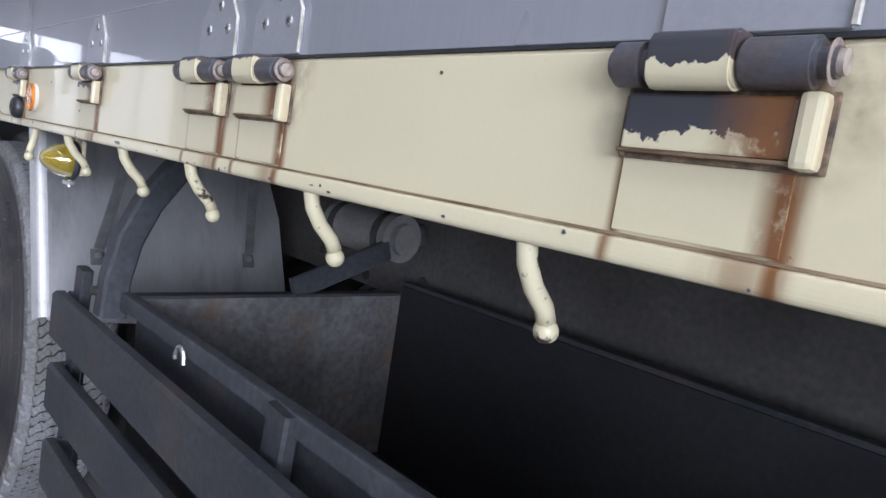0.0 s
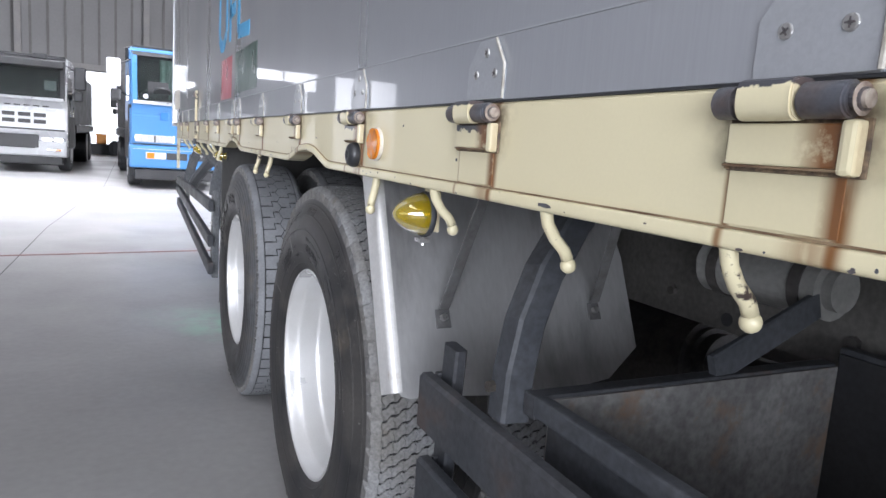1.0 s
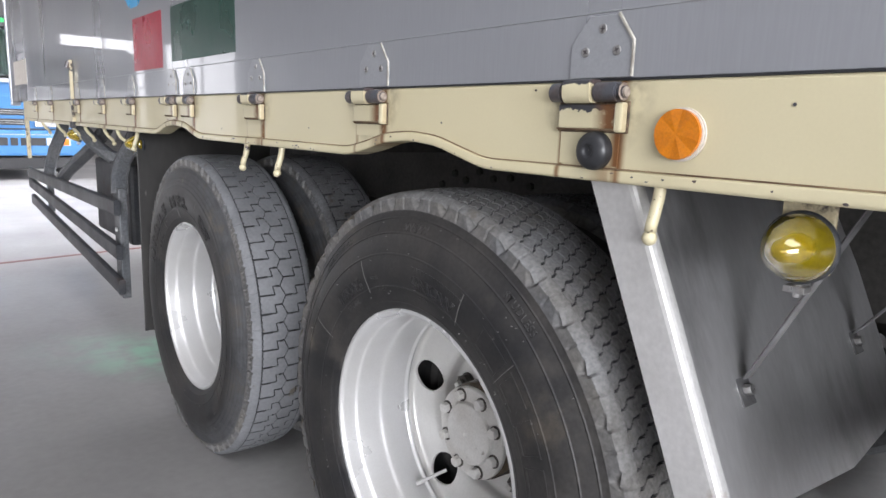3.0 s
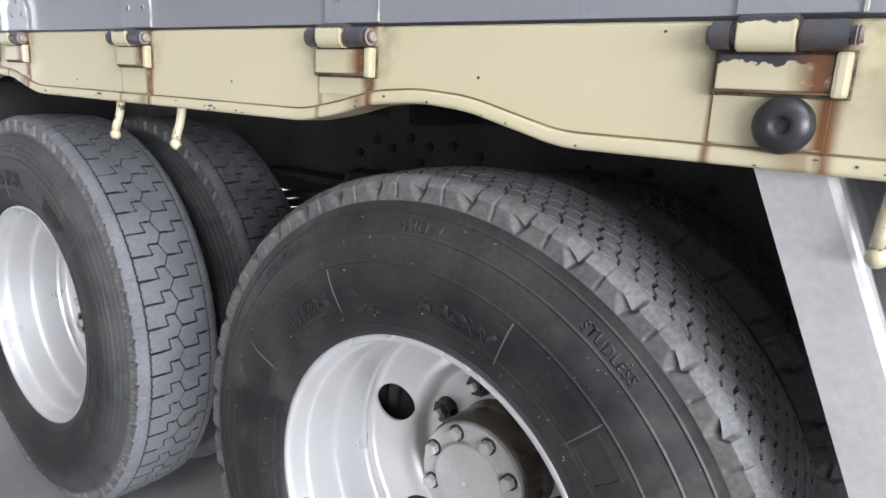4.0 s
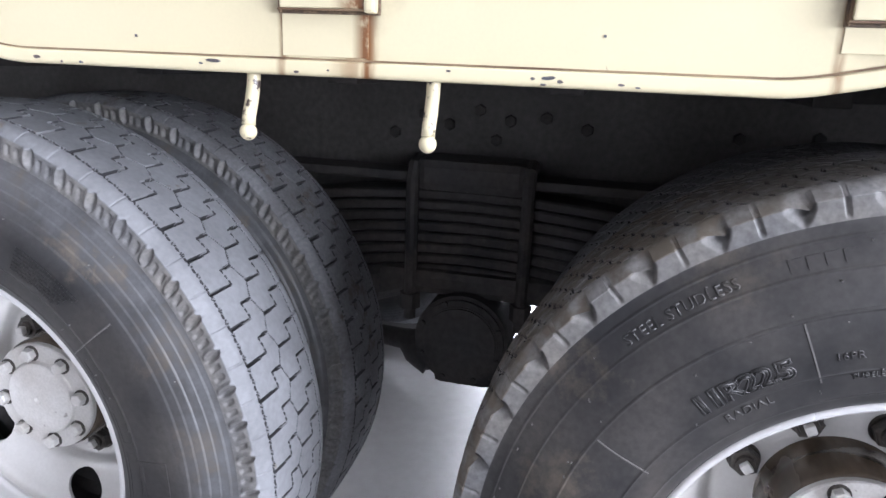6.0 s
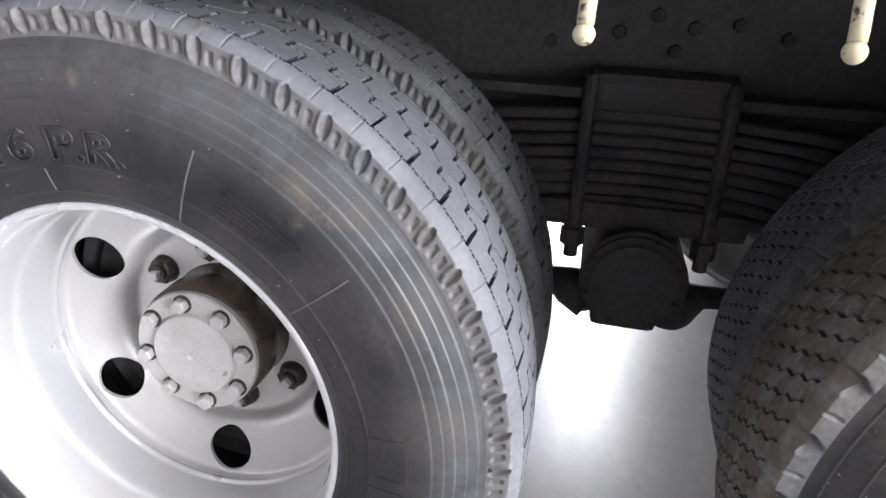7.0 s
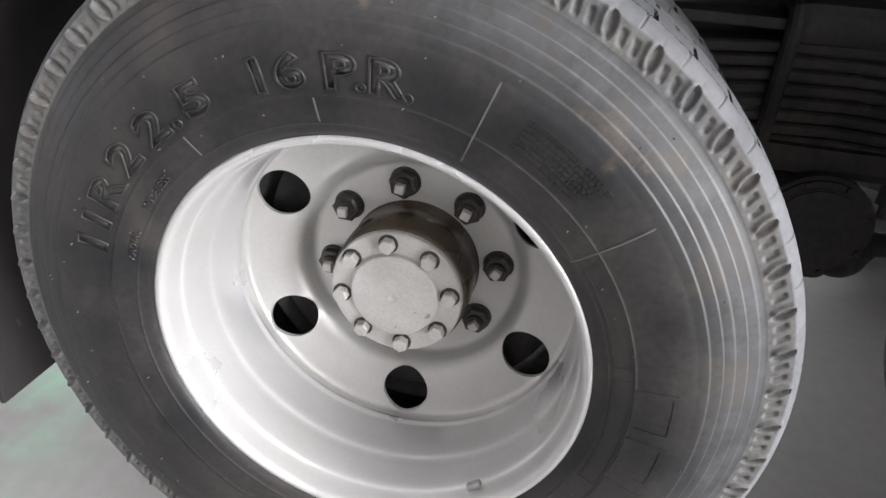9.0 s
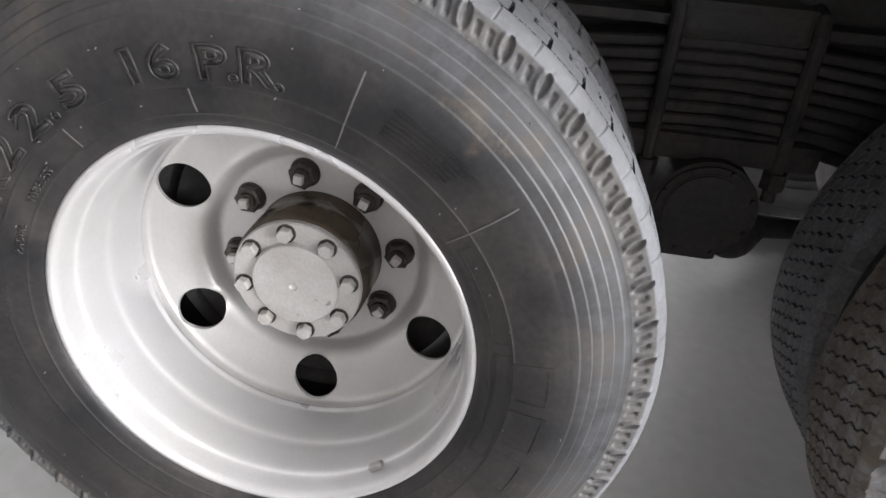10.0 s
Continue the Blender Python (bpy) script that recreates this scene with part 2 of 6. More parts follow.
KNUCKLE_PAINT = peel_paint("half_peeled_knuckle_paint", 1.2325, 0.012, 0.020, 0.056, 90)
KNUCKLE_DARK = peel_paint("mostly_peeled_knuckle_paint", 1.2195, 0.040, 0.020, 0.056, 60)
STRAP_PAINT = peel_paint("rust_run_strap_paint", 1.60, 0.01, 0.022, 0.036, 55)
TAB_PAINT = peel_paint("chipped_tab_paint", 1.2105, 0.016, 0.002, 0.006)
PIN_END = shade("chipped_pin_end", (0.36, 0.315, 0.27), (0.12, 0.07, 0.05), rough=0.5, big=60, fine=200, mix=1.0, bump=0.2)
GRIME = shade("dark_weld_grime", (0.055, 0.040, 0.030), (0.20, 0.14, 0.085), rough=0.75, big=70, fine=260, mix=1.0, bump=0.4, spread=0.4)
DIRTY_WHITE = shade("dirty_white_sealant", (0.52, 0.50, 0.45), (0.30, 0.28, 0.24), rough=0.6, big=40, fine=200, mix=1.0)
HOOK_PAINT = cream_paint("cream_hook_paint", False, 95, 0.63)
HOOK_CHIPPED = cream_paint("chipped_hook_paint", False, 60, 0.56)
PIN_STEEL = shade("greasy_hinge_steel", (0.12, 0.128, 0.148), (0.13, 0.085, 0.062), rough=0.36, metal=0.5, big=22, fine=220, mix=0.8, bump=0.15)
ALU = shade("grey_aluminium_panel", (0.365, 0.378, 0.405), (0.335, 0.348, 0.375), rough=0.30, metal=0.45, coat=0.9, big=1.2, fine=300, mix=0.7, bump=0.01, spread=0.03, aniso=(1, 1, 0.05))
ALU_PLATE = shade("hinge_leaf_aluminium", (0.39, 0.405, 0.43), (0.36, 0.37, 0.39), rough=0.35, metal=0.45, coat=0.3, big=9, fine=200, bump=0.03, spread=0.05)
SCREW = shade("screw_steel", (0.55, 0.55, 0.55), (0.35, 0.33, 0.30), rough=0.35, metal=0.9, big=60, fine=300)
STAINLESS = shade("stainless_guard_plate", (0.60, 0.60, 0.605), (0.46, 0.46, 0.465), rough=0.35, metal=0.72, big=2.2, fine=40, mix=1.0, bump=0.01, spread=0.05, stain=(0.15, 0.145, 0.143), stain_scale=2.6, stain_cut=0.55, stain_soft=0.30, aniso=(3.0, 1.0, 0.8))
SCUFFED_STAINLESS = shade("scuffed_stainless_edge", (0.68, 0.675, 0.67), (0.54, 0.535, 0.525), rough=0.46, metal=0.40, big=6, fine=120, mix=1.0, bump=0.03, spread=0.06, stain=(0.34, 0.27, 0.22), stain_scale=9, stain_cut=0.66, stain_soft=0.15)
BLACK_STEEL = shade("weathered_black_steel", (0.026, 0.029, 0.035), (0.046, 0.046, 0.05), rough=0.5, metal=0.1, big=6, fine=90, mix=0.9, bump=0.2, spread=0.3, stain=(0.056, 0.038, 0.032), stain_scale=6, stain_cut=0.58, stain_soft=0.15)
ARM_STEEL = shade("scuffed_dark_grey_steel", (0.028, 0.031, 0.037), (0.050, 0.053, 0.060), rough=0.6, metal=0.0, big=8, fine=90, mix=0.9, bump=0.2, spread=0.3)
STAY_STEEL = shade("dull_grey_stay_steel", (0.17, 0.17, 0.175), (0.11, 0.105, 0.10), rough=0.45, metal=0.5, big=20, fine=120, mix=0.9, bump=0.1)
# near-black steel: the shade inside the tray and frame holes put into the colour
INSIDE_SHADE = shade("inside_shade_black", (0.009, 0.0095, 0.012), (0.017, 0.0165, 0.018), rough=0.6, big=5, fine=90, mix=1.0, bump=0.2, spread=0.3)
TRAY_STEEL = shade("rusty_tray_steel", (0.135, 0.132, 0.130), (0.055, 0.053, 0.055), rough=0.65, metal=0.0, big=5, fine=70, mix=1.0, bump=0.2, spread=0.30, stain=(0.13, 0.088, 0.06), stain_scale=11, stain_cut=0.57, stain_soft=0.12)
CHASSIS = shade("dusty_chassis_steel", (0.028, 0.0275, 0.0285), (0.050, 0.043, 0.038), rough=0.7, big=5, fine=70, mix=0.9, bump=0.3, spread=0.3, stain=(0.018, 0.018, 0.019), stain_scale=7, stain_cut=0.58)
FRAME_PAINT = shade("faded_frame_paint", (0.080, 0.076, 0.071), (0.045, 0.042, 0.039), rough=0.6, big=4, fine=70, mix=0.9, bump=0.2, spread=0.25)
TANK_PAINT = shade("grey_tank_paint", (0.20, 0.20, 0.195), (0.14, 0.138, 0.13), rough=0.5, big=6, fine=70, mix=0.9, bump=0.1, spread=0.15)
OILY = shade("oily_hub_steel", (0.085, 0.062, 0.042), (0.035, 0.028, 0.022), rough=0.25, metal=0.2, big=14, fine=120, mix=0.9, bump=0.1, aniso=(0.3, 1, 1))
NUT_DARK = shade("dark_wheel_nut", (0.05, 0.046, 0.042), (0.10, 0.085, 0.07), rough=0.4, metal=0.5, big=60, fine=260, bump=0.3, spread=0.3)
DISC_PAINT = shade("dirty_silver_disc_paint", (0.64, 0.635, 0.62), (0.53, 0.52, 0.495), rough=0.36, metal=0.34, big=4, fine=160, mix=0.9, bump=0.015, spread=0.03, stain=(0.30, 0.265, 0.22), stain_scale=9, stain_soft=0.2, stain_cut=0.67)
SILVER = shade("silver_wheel_paint", (0.65, 0.652, 0.655), (0.56, 0.555, 0.545), rough=0.33, metal=0.40, big=5, fine=220, mix=0.9, bump=0.015, spread=0.025, stain=(0.42, 0.38, 0.33), stain_scale=11, stain_cut=0.70, stain_soft=0.2)
SILVER_DULL = shade("dull_silver_hub_paint", (0.60, 0.595, 0.575), (0.48, 0.46, 0.43), rough=0.5, metal=0.15, big=11, fine=220, mix=0.9, bump=0.08, spread=0.08, stain=(0.12, 0.10, 0.085), stain_scale=24, stain_cut=0.66)
SIDEWALL = sidewall("dusty_tyre_sidewall", ((60, 0.50, 0.05, 0.2), (20, 0.43, 0.05, 0.3), (150, 0.42, 0.05, 0.2), (35, 0.49, 0.05, 0.3)))
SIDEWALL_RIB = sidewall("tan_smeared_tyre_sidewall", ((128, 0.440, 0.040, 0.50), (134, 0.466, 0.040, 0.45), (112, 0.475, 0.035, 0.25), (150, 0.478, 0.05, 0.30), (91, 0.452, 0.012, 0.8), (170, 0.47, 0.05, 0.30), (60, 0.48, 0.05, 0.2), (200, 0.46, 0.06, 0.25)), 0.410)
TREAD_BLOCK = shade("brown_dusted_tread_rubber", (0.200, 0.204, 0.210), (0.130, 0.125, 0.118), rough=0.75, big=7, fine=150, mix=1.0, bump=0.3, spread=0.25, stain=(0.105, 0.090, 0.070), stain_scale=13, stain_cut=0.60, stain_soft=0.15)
# darker copy of the tread rubber: shade on the inner tyres put into the colour
TREAD_INNER_SHADED = shade("dirty_shaded_inner_tread_rubber", (0.135, 0.138, 0.145), (0.095, 0.095, 0.098), rough=0.75, big=9, fine=150, mix=1.0, bump=0.25, spread=0.2, stain=(0.07, 0.062, 0.052), stain_scale=11, stain_cut=0.60)
SHOULDER = shade("dusty_shoulder_rubber", (0.105, 0.106, 0.109), (0.145, 0.137, 0.124), rough=0.6, big=11, fine=130, mix=1.0, bump=0.15, spread=0.25)
# near-black rubber with the shade inside the tread cuts painted in
GROOVE = shade("groove_shade_black_rubber", (0.026, 0.027, 0.031), (0.04, 0.038, 0.038), rough=0.8, big=40, fine=200)
TREAD = shade("worn_dusty_tread_rubber", (0.180, 0.186, 0.197), (0.138, 0.142, 0.150), rough=0.72, big=9, fine=110, mix=0.9, bump=0.12, spread=0.10, stain=(0.115, 0.10, 0.08), stain_scale=13, stain_cut=0.66)
RUBBER = shade("black_rubber", (0.022, 0.023, 0.026), (0.035, 0.036, 0.04), rough=0.38, big=20, fine=150, bump=0.1)
FLAP = shade("muddy_rubber_flap", (0.020, 0.0195, 0.019), (0.034, 0.032, 0.030), rough=0.5, big=4, fine=60, mix=1, bump=0.2, stain=(0.12, 0.115, 0.105), stain_scale=18, stain_cut=0.66, aniso=(1, 1, 0.35))
AMBER = shade("amber_reflector_plastic", (0.62, 0.195, 0.003), (0.53, 0.15, 0.002), rough=0.16, big=40, fine=300, mix=0.6, bump=0.18, coat=0.4)
RUST_LINE = shade("brown_bead_rust", (0.085, 0.055, 0.035), (0.04, 0.032, 0.026), rough=0.8, big=30, fine=150, mix=1.0)
WHITE_RING = shade("dirty_white_plastic", (0.62, 0.58, 0.52), (0.5, 0.45, 0.38), rough=0.5, big=30, fine=200)
YELLOW_GLASS = shade("yellow_lamp_lens", (0.66, 0.50, 0.015), (0.58, 0.42, 0.01), rough=0.07, big=30, fine=200, bump=0.05, coat=1.0, trans=0.72)
BLUE_MARK = shade("sky_blue_vinyl", (0.045, 0.33, 0.62), (0.06, 0.36, 0.64), rough=0.3, big=5, fine=90, bump=0)
RED_MARK = shade("red_vinyl", (0.36, 0.012, 0.035), (0.32, 0.010, 0.03), rough=0.3, big=5, fine=90, bump=0)
GREEN_MARK = shade("dark_green_vinyl", (0.010, 0.050, 0.036), (0.014, 0.06, 0.042), rough=0.3, big=5, fine=90, bump=0)
WALL_SHEET = shade("painted_wall_sheeting", (0.285, 0.278, 0.277), (0.25, 0.243, 0.242), rough=0.5, big=0.6, fine=12, mix=0.7, bump=0.02, spread=0.04)
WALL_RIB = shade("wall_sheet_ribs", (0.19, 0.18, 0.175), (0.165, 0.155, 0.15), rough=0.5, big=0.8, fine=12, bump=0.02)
HALL_STEEL = shade("grey_hall_steel", (0.36, 0.34, 0.325), (0.28, 0.28, 0.29), rough=0.55, big=2, fine=30, bump=0.05)
CAB_BLUE = shade("blue_cab_paint", (0.045, 0.155, 0.34), (0.042, 0.142, 0.32), rough=0.36, big=2, fine=60, bump=0, spread=0.03, coat=0.15)
CAB_WHITE = shade("white_cab_paint", (0.36, 0.365, 0.375), (0.31, 0.315, 0.325), rough=0.28, big=2, fine=60, bump=0, spread=0.03, coat=0.5)
CAB_BEIGE = shade("beige_cab_paint", (0.50, 0.46, 0.38), (0.44, 0.40, 0.33), rough=0.35, big=2, fine=60, bump=0, spread=0.03)
CAB_DARK = shade("black_cab_trim", (0.02, 0.02, 0.022), (0.035, 0.035, 0.036), rough=0.45, big=6, fine=60, bump=0.05)
CAB_GLASS = shade("dark_cab_glass", (0.028, 0.04, 0.043), (0.02, 0.028, 0.03), rough=0.06, big=2, fine=40, bump=0, coat=1.0)
CURTAIN = shade("pale_green_curtain", (0.20, 0.27, 0.245), (0.13, 0.18, 0.165), rough=0.8, big=3, fine=40, bump=0.2)
LAMP_CLEAR = shade("clear_lamp_lens", (0.70, 0.71, 0.72), (0.45, 0.46, 0.47), rough=0.1, metal=0.5, big=20, fine=120, bump=0.2, coat=1.0)
ORANGE_LENS = shade("orange_signal_lens", (0.75, 0.16, 0.02), rough=0.15, big=20, fine=120, coat=1.0)
LINE_RED = shade("worn_red_floor_paint", (0.16, 0.065, 0.058), (0.17, 0.11, 0.105), rough=0.6, big=5, fine=60, mix=1)
JOINT = shade("dark_floor_joint", (0.09, 0.088, 0.088), rough=0.8, big=5)
DAY = glow("bright_daylight_outside", (0.97, 0.98, 1.0), 8.0)
CRATE_ORANGE = shade("orange_crate_plastic", (0.55, 0.24, 0.06), rough=0.5, big=5)


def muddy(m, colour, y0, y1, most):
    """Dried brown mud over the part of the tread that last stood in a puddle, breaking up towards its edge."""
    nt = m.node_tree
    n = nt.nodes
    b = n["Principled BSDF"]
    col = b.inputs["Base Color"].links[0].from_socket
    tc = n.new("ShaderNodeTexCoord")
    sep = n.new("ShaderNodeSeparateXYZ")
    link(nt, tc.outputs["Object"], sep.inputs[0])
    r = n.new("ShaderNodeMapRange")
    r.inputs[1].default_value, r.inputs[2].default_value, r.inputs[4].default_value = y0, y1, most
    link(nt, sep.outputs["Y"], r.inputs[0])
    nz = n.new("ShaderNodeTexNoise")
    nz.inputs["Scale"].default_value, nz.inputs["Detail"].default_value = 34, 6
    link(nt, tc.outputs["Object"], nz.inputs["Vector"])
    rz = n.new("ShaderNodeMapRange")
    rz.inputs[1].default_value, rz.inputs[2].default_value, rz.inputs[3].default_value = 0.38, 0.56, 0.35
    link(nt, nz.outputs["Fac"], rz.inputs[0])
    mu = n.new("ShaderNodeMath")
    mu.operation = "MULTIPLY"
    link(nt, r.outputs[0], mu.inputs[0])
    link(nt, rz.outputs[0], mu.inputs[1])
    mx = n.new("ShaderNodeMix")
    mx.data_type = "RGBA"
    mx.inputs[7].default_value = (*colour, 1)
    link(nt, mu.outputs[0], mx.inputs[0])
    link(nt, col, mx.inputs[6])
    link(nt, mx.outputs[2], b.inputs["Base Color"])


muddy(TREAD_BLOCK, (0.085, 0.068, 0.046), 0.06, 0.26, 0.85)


def floor_material():
    m = shade("sealed_concrete_floor", (0.245, 0.239, 0.237), (0.205, 0.200, 0.198), rough=0.38, big=0.9, fine=26, mix=0.9, bump=0.05, spread=0.06, stain=(0.180, 0.172, 0.167), stain_scale=2.9, stain_cut=0.60, stain_soft=0.22)
    nt = m.node_tree
    n = nt.nodes
    b = n["Principled BSDF"]
    col = b.inputs["Base Color"].links[0].from_socket
    b.inputs["Specular IOR Level"].default_value = 0.5
    # worn green floor paint near the rearmost wheel
    tc = n.new("ShaderNodeTexCoord")
    for (x, y), radius, weight in (((0.22, 4.55), 0.42, 0.8), ((-0.05, 4.85), 0.4, 0.2)):
        d = n.new("ShaderNodeVectorMath")
        d.operation = "DISTANCE"
        d.inputs[1].default_value = (x, y, 0)
        link(nt, tc.outputs["Object"], d.inputs[0])
        r = n.new("ShaderNodeMapRange")
        r.inputs[1].default_value, r.inputs[2].default_value, r.inputs[3].default_value, r.inputs[4].default_value = 0.05, radius, weight, 0
        link(nt, d.outputs["Value"], r.inputs[0])
        nz = n.new("ShaderNodeTexNoise")
        nz.inputs["Scale"].default_value, nz.inputs["Detail"].default_value = 7, 6
        link(nt, tc.outputs["Object"], nz.inputs["Vector"])
        rz = n.new("ShaderNodeMapRange")
        rz.inputs[1].default_value, rz.inputs[2].default_value = 0.36, 0.62
        link(nt, nz.outputs["Fac"], rz.inputs[0])
        mu = n.new("ShaderNodeMath")
        mu.operation = "MULTIPLY"
        link(nt, r.outputs[0], mu.inputs[0])
        link(nt, rz.outputs[0], mu.inputs[1])
        mx = n.new("ShaderNodeMix")
        mx.data_type = "RGBA"
        mx.inputs[7].default_value = (0.22, 0.47, 0.33, 1)
        link(nt, mu.outputs[0], mx.inputs[0])
        link(nt, col, mx.inputs[6])
        col = mx.outputs[2]
    link(nt, col, b.inputs["Base Color"])
    return m


FLOOR = floor_material()


# ---- mesh helpers ----
def part(name, bm, material, parent=None, label="", smooth=False):
    """Links a bmesh as one mesh object, under a thing or a part."""
    me = bpy.data.meshes.new(name)
    bm.to_mesh(me)
    bm.free()
    return part_mesh(name, me, material, parent, label, smooth)


def part_mesh(name, me, material, parent=None, label="", smooth=False):
    for m in (material if isinstance(material, (list, tuple)) else [material]):
        if m and m.name not in [k.name for k in me.materials if k]:
            me.materials.append(m)
    if smooth:
        for p in me.polygons:
            p.use_smooth = True
    ob = new(name, me)
    if parent:
        ob.parent = parent
    if label:
        ob["label"] = label
    return ob


def box(lo, hi, bevel=0.0, bm=None, turn=None):
    bm = bm or bmesh.new()
    c = [(a + b) / 2 for a, b in zip(lo, hi)]
    s = [b - a for a, b in zip(lo, hi)]
    m = Matrix.Translation(c) @ (turn or Matrix()) @ Matrix.Diagonal((*s, 1))
    made = bmesh.ops.create_cube(bm, size=1, matrix=m)["verts"]
    if bevel:
        edges = list({e for v in made for e in v.link_edges})
        bmesh.ops.bevel(bm, geom=edges, offset=bevel, segments=2, affect="EDGES", profile=0.6)
    return bm


def rod(p, q, r, r2=None, seg=16, bm=None, bevel=0.0):
    bm = bm or bmesh.new()
    p, q = Vector(p), Vector(q)
    m = Matrix.Translation((p + q) / 2) @ (q - p).to_track_quat("Z", "Y").to_matrix().to_4x4()
    made = bmesh.ops.create_cone(bm, cap_ends=True, segments=seg, radius1=r, radius2=r if r2 is None else r2, depth=(q - p).length, matrix=m)["verts"]
    if bevel:
        rims = [e for e in {e for v in made for e in v.link_edges} if any(len(f.verts) > 4 for f in e.link_faces)]
        bmesh.ops.bevel(bm, geom=rims, offset=bevel, segments=2, affect="EDGES")
    return bm


def sweep(path, section, bm=None, up=(0, 0, 1), scale=None):
    """A closed section (list of (across, up) pairs) carried along a path of points."""
    bm = bm or bmesh.new()
    path = [Vector(p) for p in path]
    rings = []
    for i, p in enumerate(path):
        d = (path[min(i + 1, len(path) - 1)] - path[max(i - 1, 0)]).normalized()
        side = d.cross(Vector(up)).normalized()
        top = side.cross(d)
        k = scale[i] if scale else 1
        rings.append([bm.verts.new(p + side * a * k + top * b * k) for a, b in section])
    for a, b in zip(rings, rings[1:]):
        for i in range(len(section)):
            j = (i + 1) % len(section)
            bm.faces.new((a[i], a[j], b[j], b[i]))
    bm.faces.new(rings[0])
    bm.faces.new(rings[-1][::-1])
    bmesh.ops.recalc_face_normals(bm, faces=bm.faces[:])
    return bm


def ring_section(r, n=12):
    return [(r * math.cos(2 * math.pi * i / n), r * math.sin(2 * math.pi * i / n)) for i in range(n)]


def rect_section(w, h, b=0.004):
    w, h = w / 2, h / 2
    return [(-w + b, -h), (w - b, -h), (w, -h + b), (w, h - b), (w - b, h), (-w + b, h), (-w, h - b), (-w, -h + b)]


def revolve(profile, seg, closed=False):
    """Vertices and faces of a profile of (x, r) pairs turned about the x axis."""
    k = len(profile)
    verts, faces = [], []
    for i in range(seg):
        a = 2 * math.pi * i / seg
        c, s = math.cos(a), math.sin(a)
        verts += [(x, r * c, r * s) for x, r in profile]
    for i in range(seg):
        j = (i + 1) % seg
        for p in range(k if closed else k - 1):
            q = (p + 1) % k
            faces.append((i * k + p, i * k + q, j * k + q, j * k + p))
    return verts, faces


def smooth_profile(points, steps):
    """Catmull-Rom through (x, r) points."""
    pts = [np.array(p, float) for p in points]
    out = []
    for i in range(len(pts) - 1):
        p0, p1, p2, p3 = pts[max(i - 1, 0)], pts[i], pts[i + 1], pts[min(i + 2, len(pts) - 1)]
        for s in range(steps):
            t = s / steps
            out.append(tuple(0.5 * ((2 * p1) + (p2 - p0) * t + (2 * p0 - 5 * p1 + 4 * p2 - p3) * t * t + (3 * p1 - p0 - 3 * p2 + p3) * t ** 3)))
    out.append(tuple(pts[-1]))
    return out


def mesh_of(name, verts, faces):
    me = bpy.data.meshes.new(name)
    me.from_pydata(verts, [], faces)
    me.update()
    return me


# ---- hall ----
HX0, HX1, HY0, HY1, HZ = -16.0, 12.0, -14.0, 35.0, 9.0
floor = part("floor", box((HX0 - 6, HY0 - 6, -0.2), (HX1 + 6, HY1 + 25, 0.0)), FLOOR)
tagged(floor, "pale grey sealed concrete hall floor with faint stains", "floor", kind="structure")
ceiling = part("ceiling", box((HX0, HY0, HZ), (HX1, HY1, HZ + 0.2)), WALL_SHEET)
tagged(ceiling, "pale sheet metal hall roof", "ceiling", kind="structure")


def wall(name, along, at, lo, hi, openings, outward):
    """A sheet wall along x or y with openings (from, to, bottom, top) cut through it."""
    bm = bmesh.new()
    t = 0.16
    cuts = sorted(openings)
    cells, here = [], lo
    for a, b, z0, z1 in cuts:
        if a > here:
            cells.append((here, a, 0, HZ))
        if z0 > 0:
            cells.append((a, b, 0, z0))
        cells.append((a, b, z1, HZ))
        here = b
    cells.append((here, hi, 0, HZ))
    for a, b, z0, z1 in cells:
        if along == "x":
            box((a, min(at, at + outward * t), z0), (b, max(at, at + outward * t), z1), bm=bm)
        else:
            box((min(at, at + outward * t), a, z0), (max(at, at + outward * t), b, z1), bm=bm)
    ob = part(name, bm, WALL_SHEET)
    tagged(ob, "off-white profiled sheet metal hall wall", "wall", kind="structure")
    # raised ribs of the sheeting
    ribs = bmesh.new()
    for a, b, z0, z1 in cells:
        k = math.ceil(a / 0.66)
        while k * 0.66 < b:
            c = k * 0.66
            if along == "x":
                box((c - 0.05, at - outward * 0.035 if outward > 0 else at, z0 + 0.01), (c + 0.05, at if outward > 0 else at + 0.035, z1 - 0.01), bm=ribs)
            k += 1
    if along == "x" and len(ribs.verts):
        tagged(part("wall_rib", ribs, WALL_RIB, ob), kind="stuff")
    else:
        ribs.free()
    return ob


wall("wall_north", "x", HY1, HX0, HX1, [(-13.0, -9.6, 0, 4.5), (-8.6, -5.2, 0, 4.5), (-3.6, -0.35, 0, 3.5), (1.5, 4.9, 0, 3.5)], 1)
wall("wall_south", "x", HY0, HX0, HX1, [(-14.4, -2.8, 0.1, 5.6)], -1)
wall("wall_west", "y", HX0, HY0, HY1, [(-13.4, -2.6, 0.2, 4.6)], -1)
wall("wall_east", "y", HX1, HY0, HY1, [(-4.2, 14.2, 0.2, 8.0)], 1)
backdrop = part("backdrop", box((HX0, HY1 + 3.0, -0.1), (HX1, HY1 + 3.1, 5.5)), DAY)
tagged(backdrop, "overexposed daylight outside the hall doors", "backdrop", kind="structure")
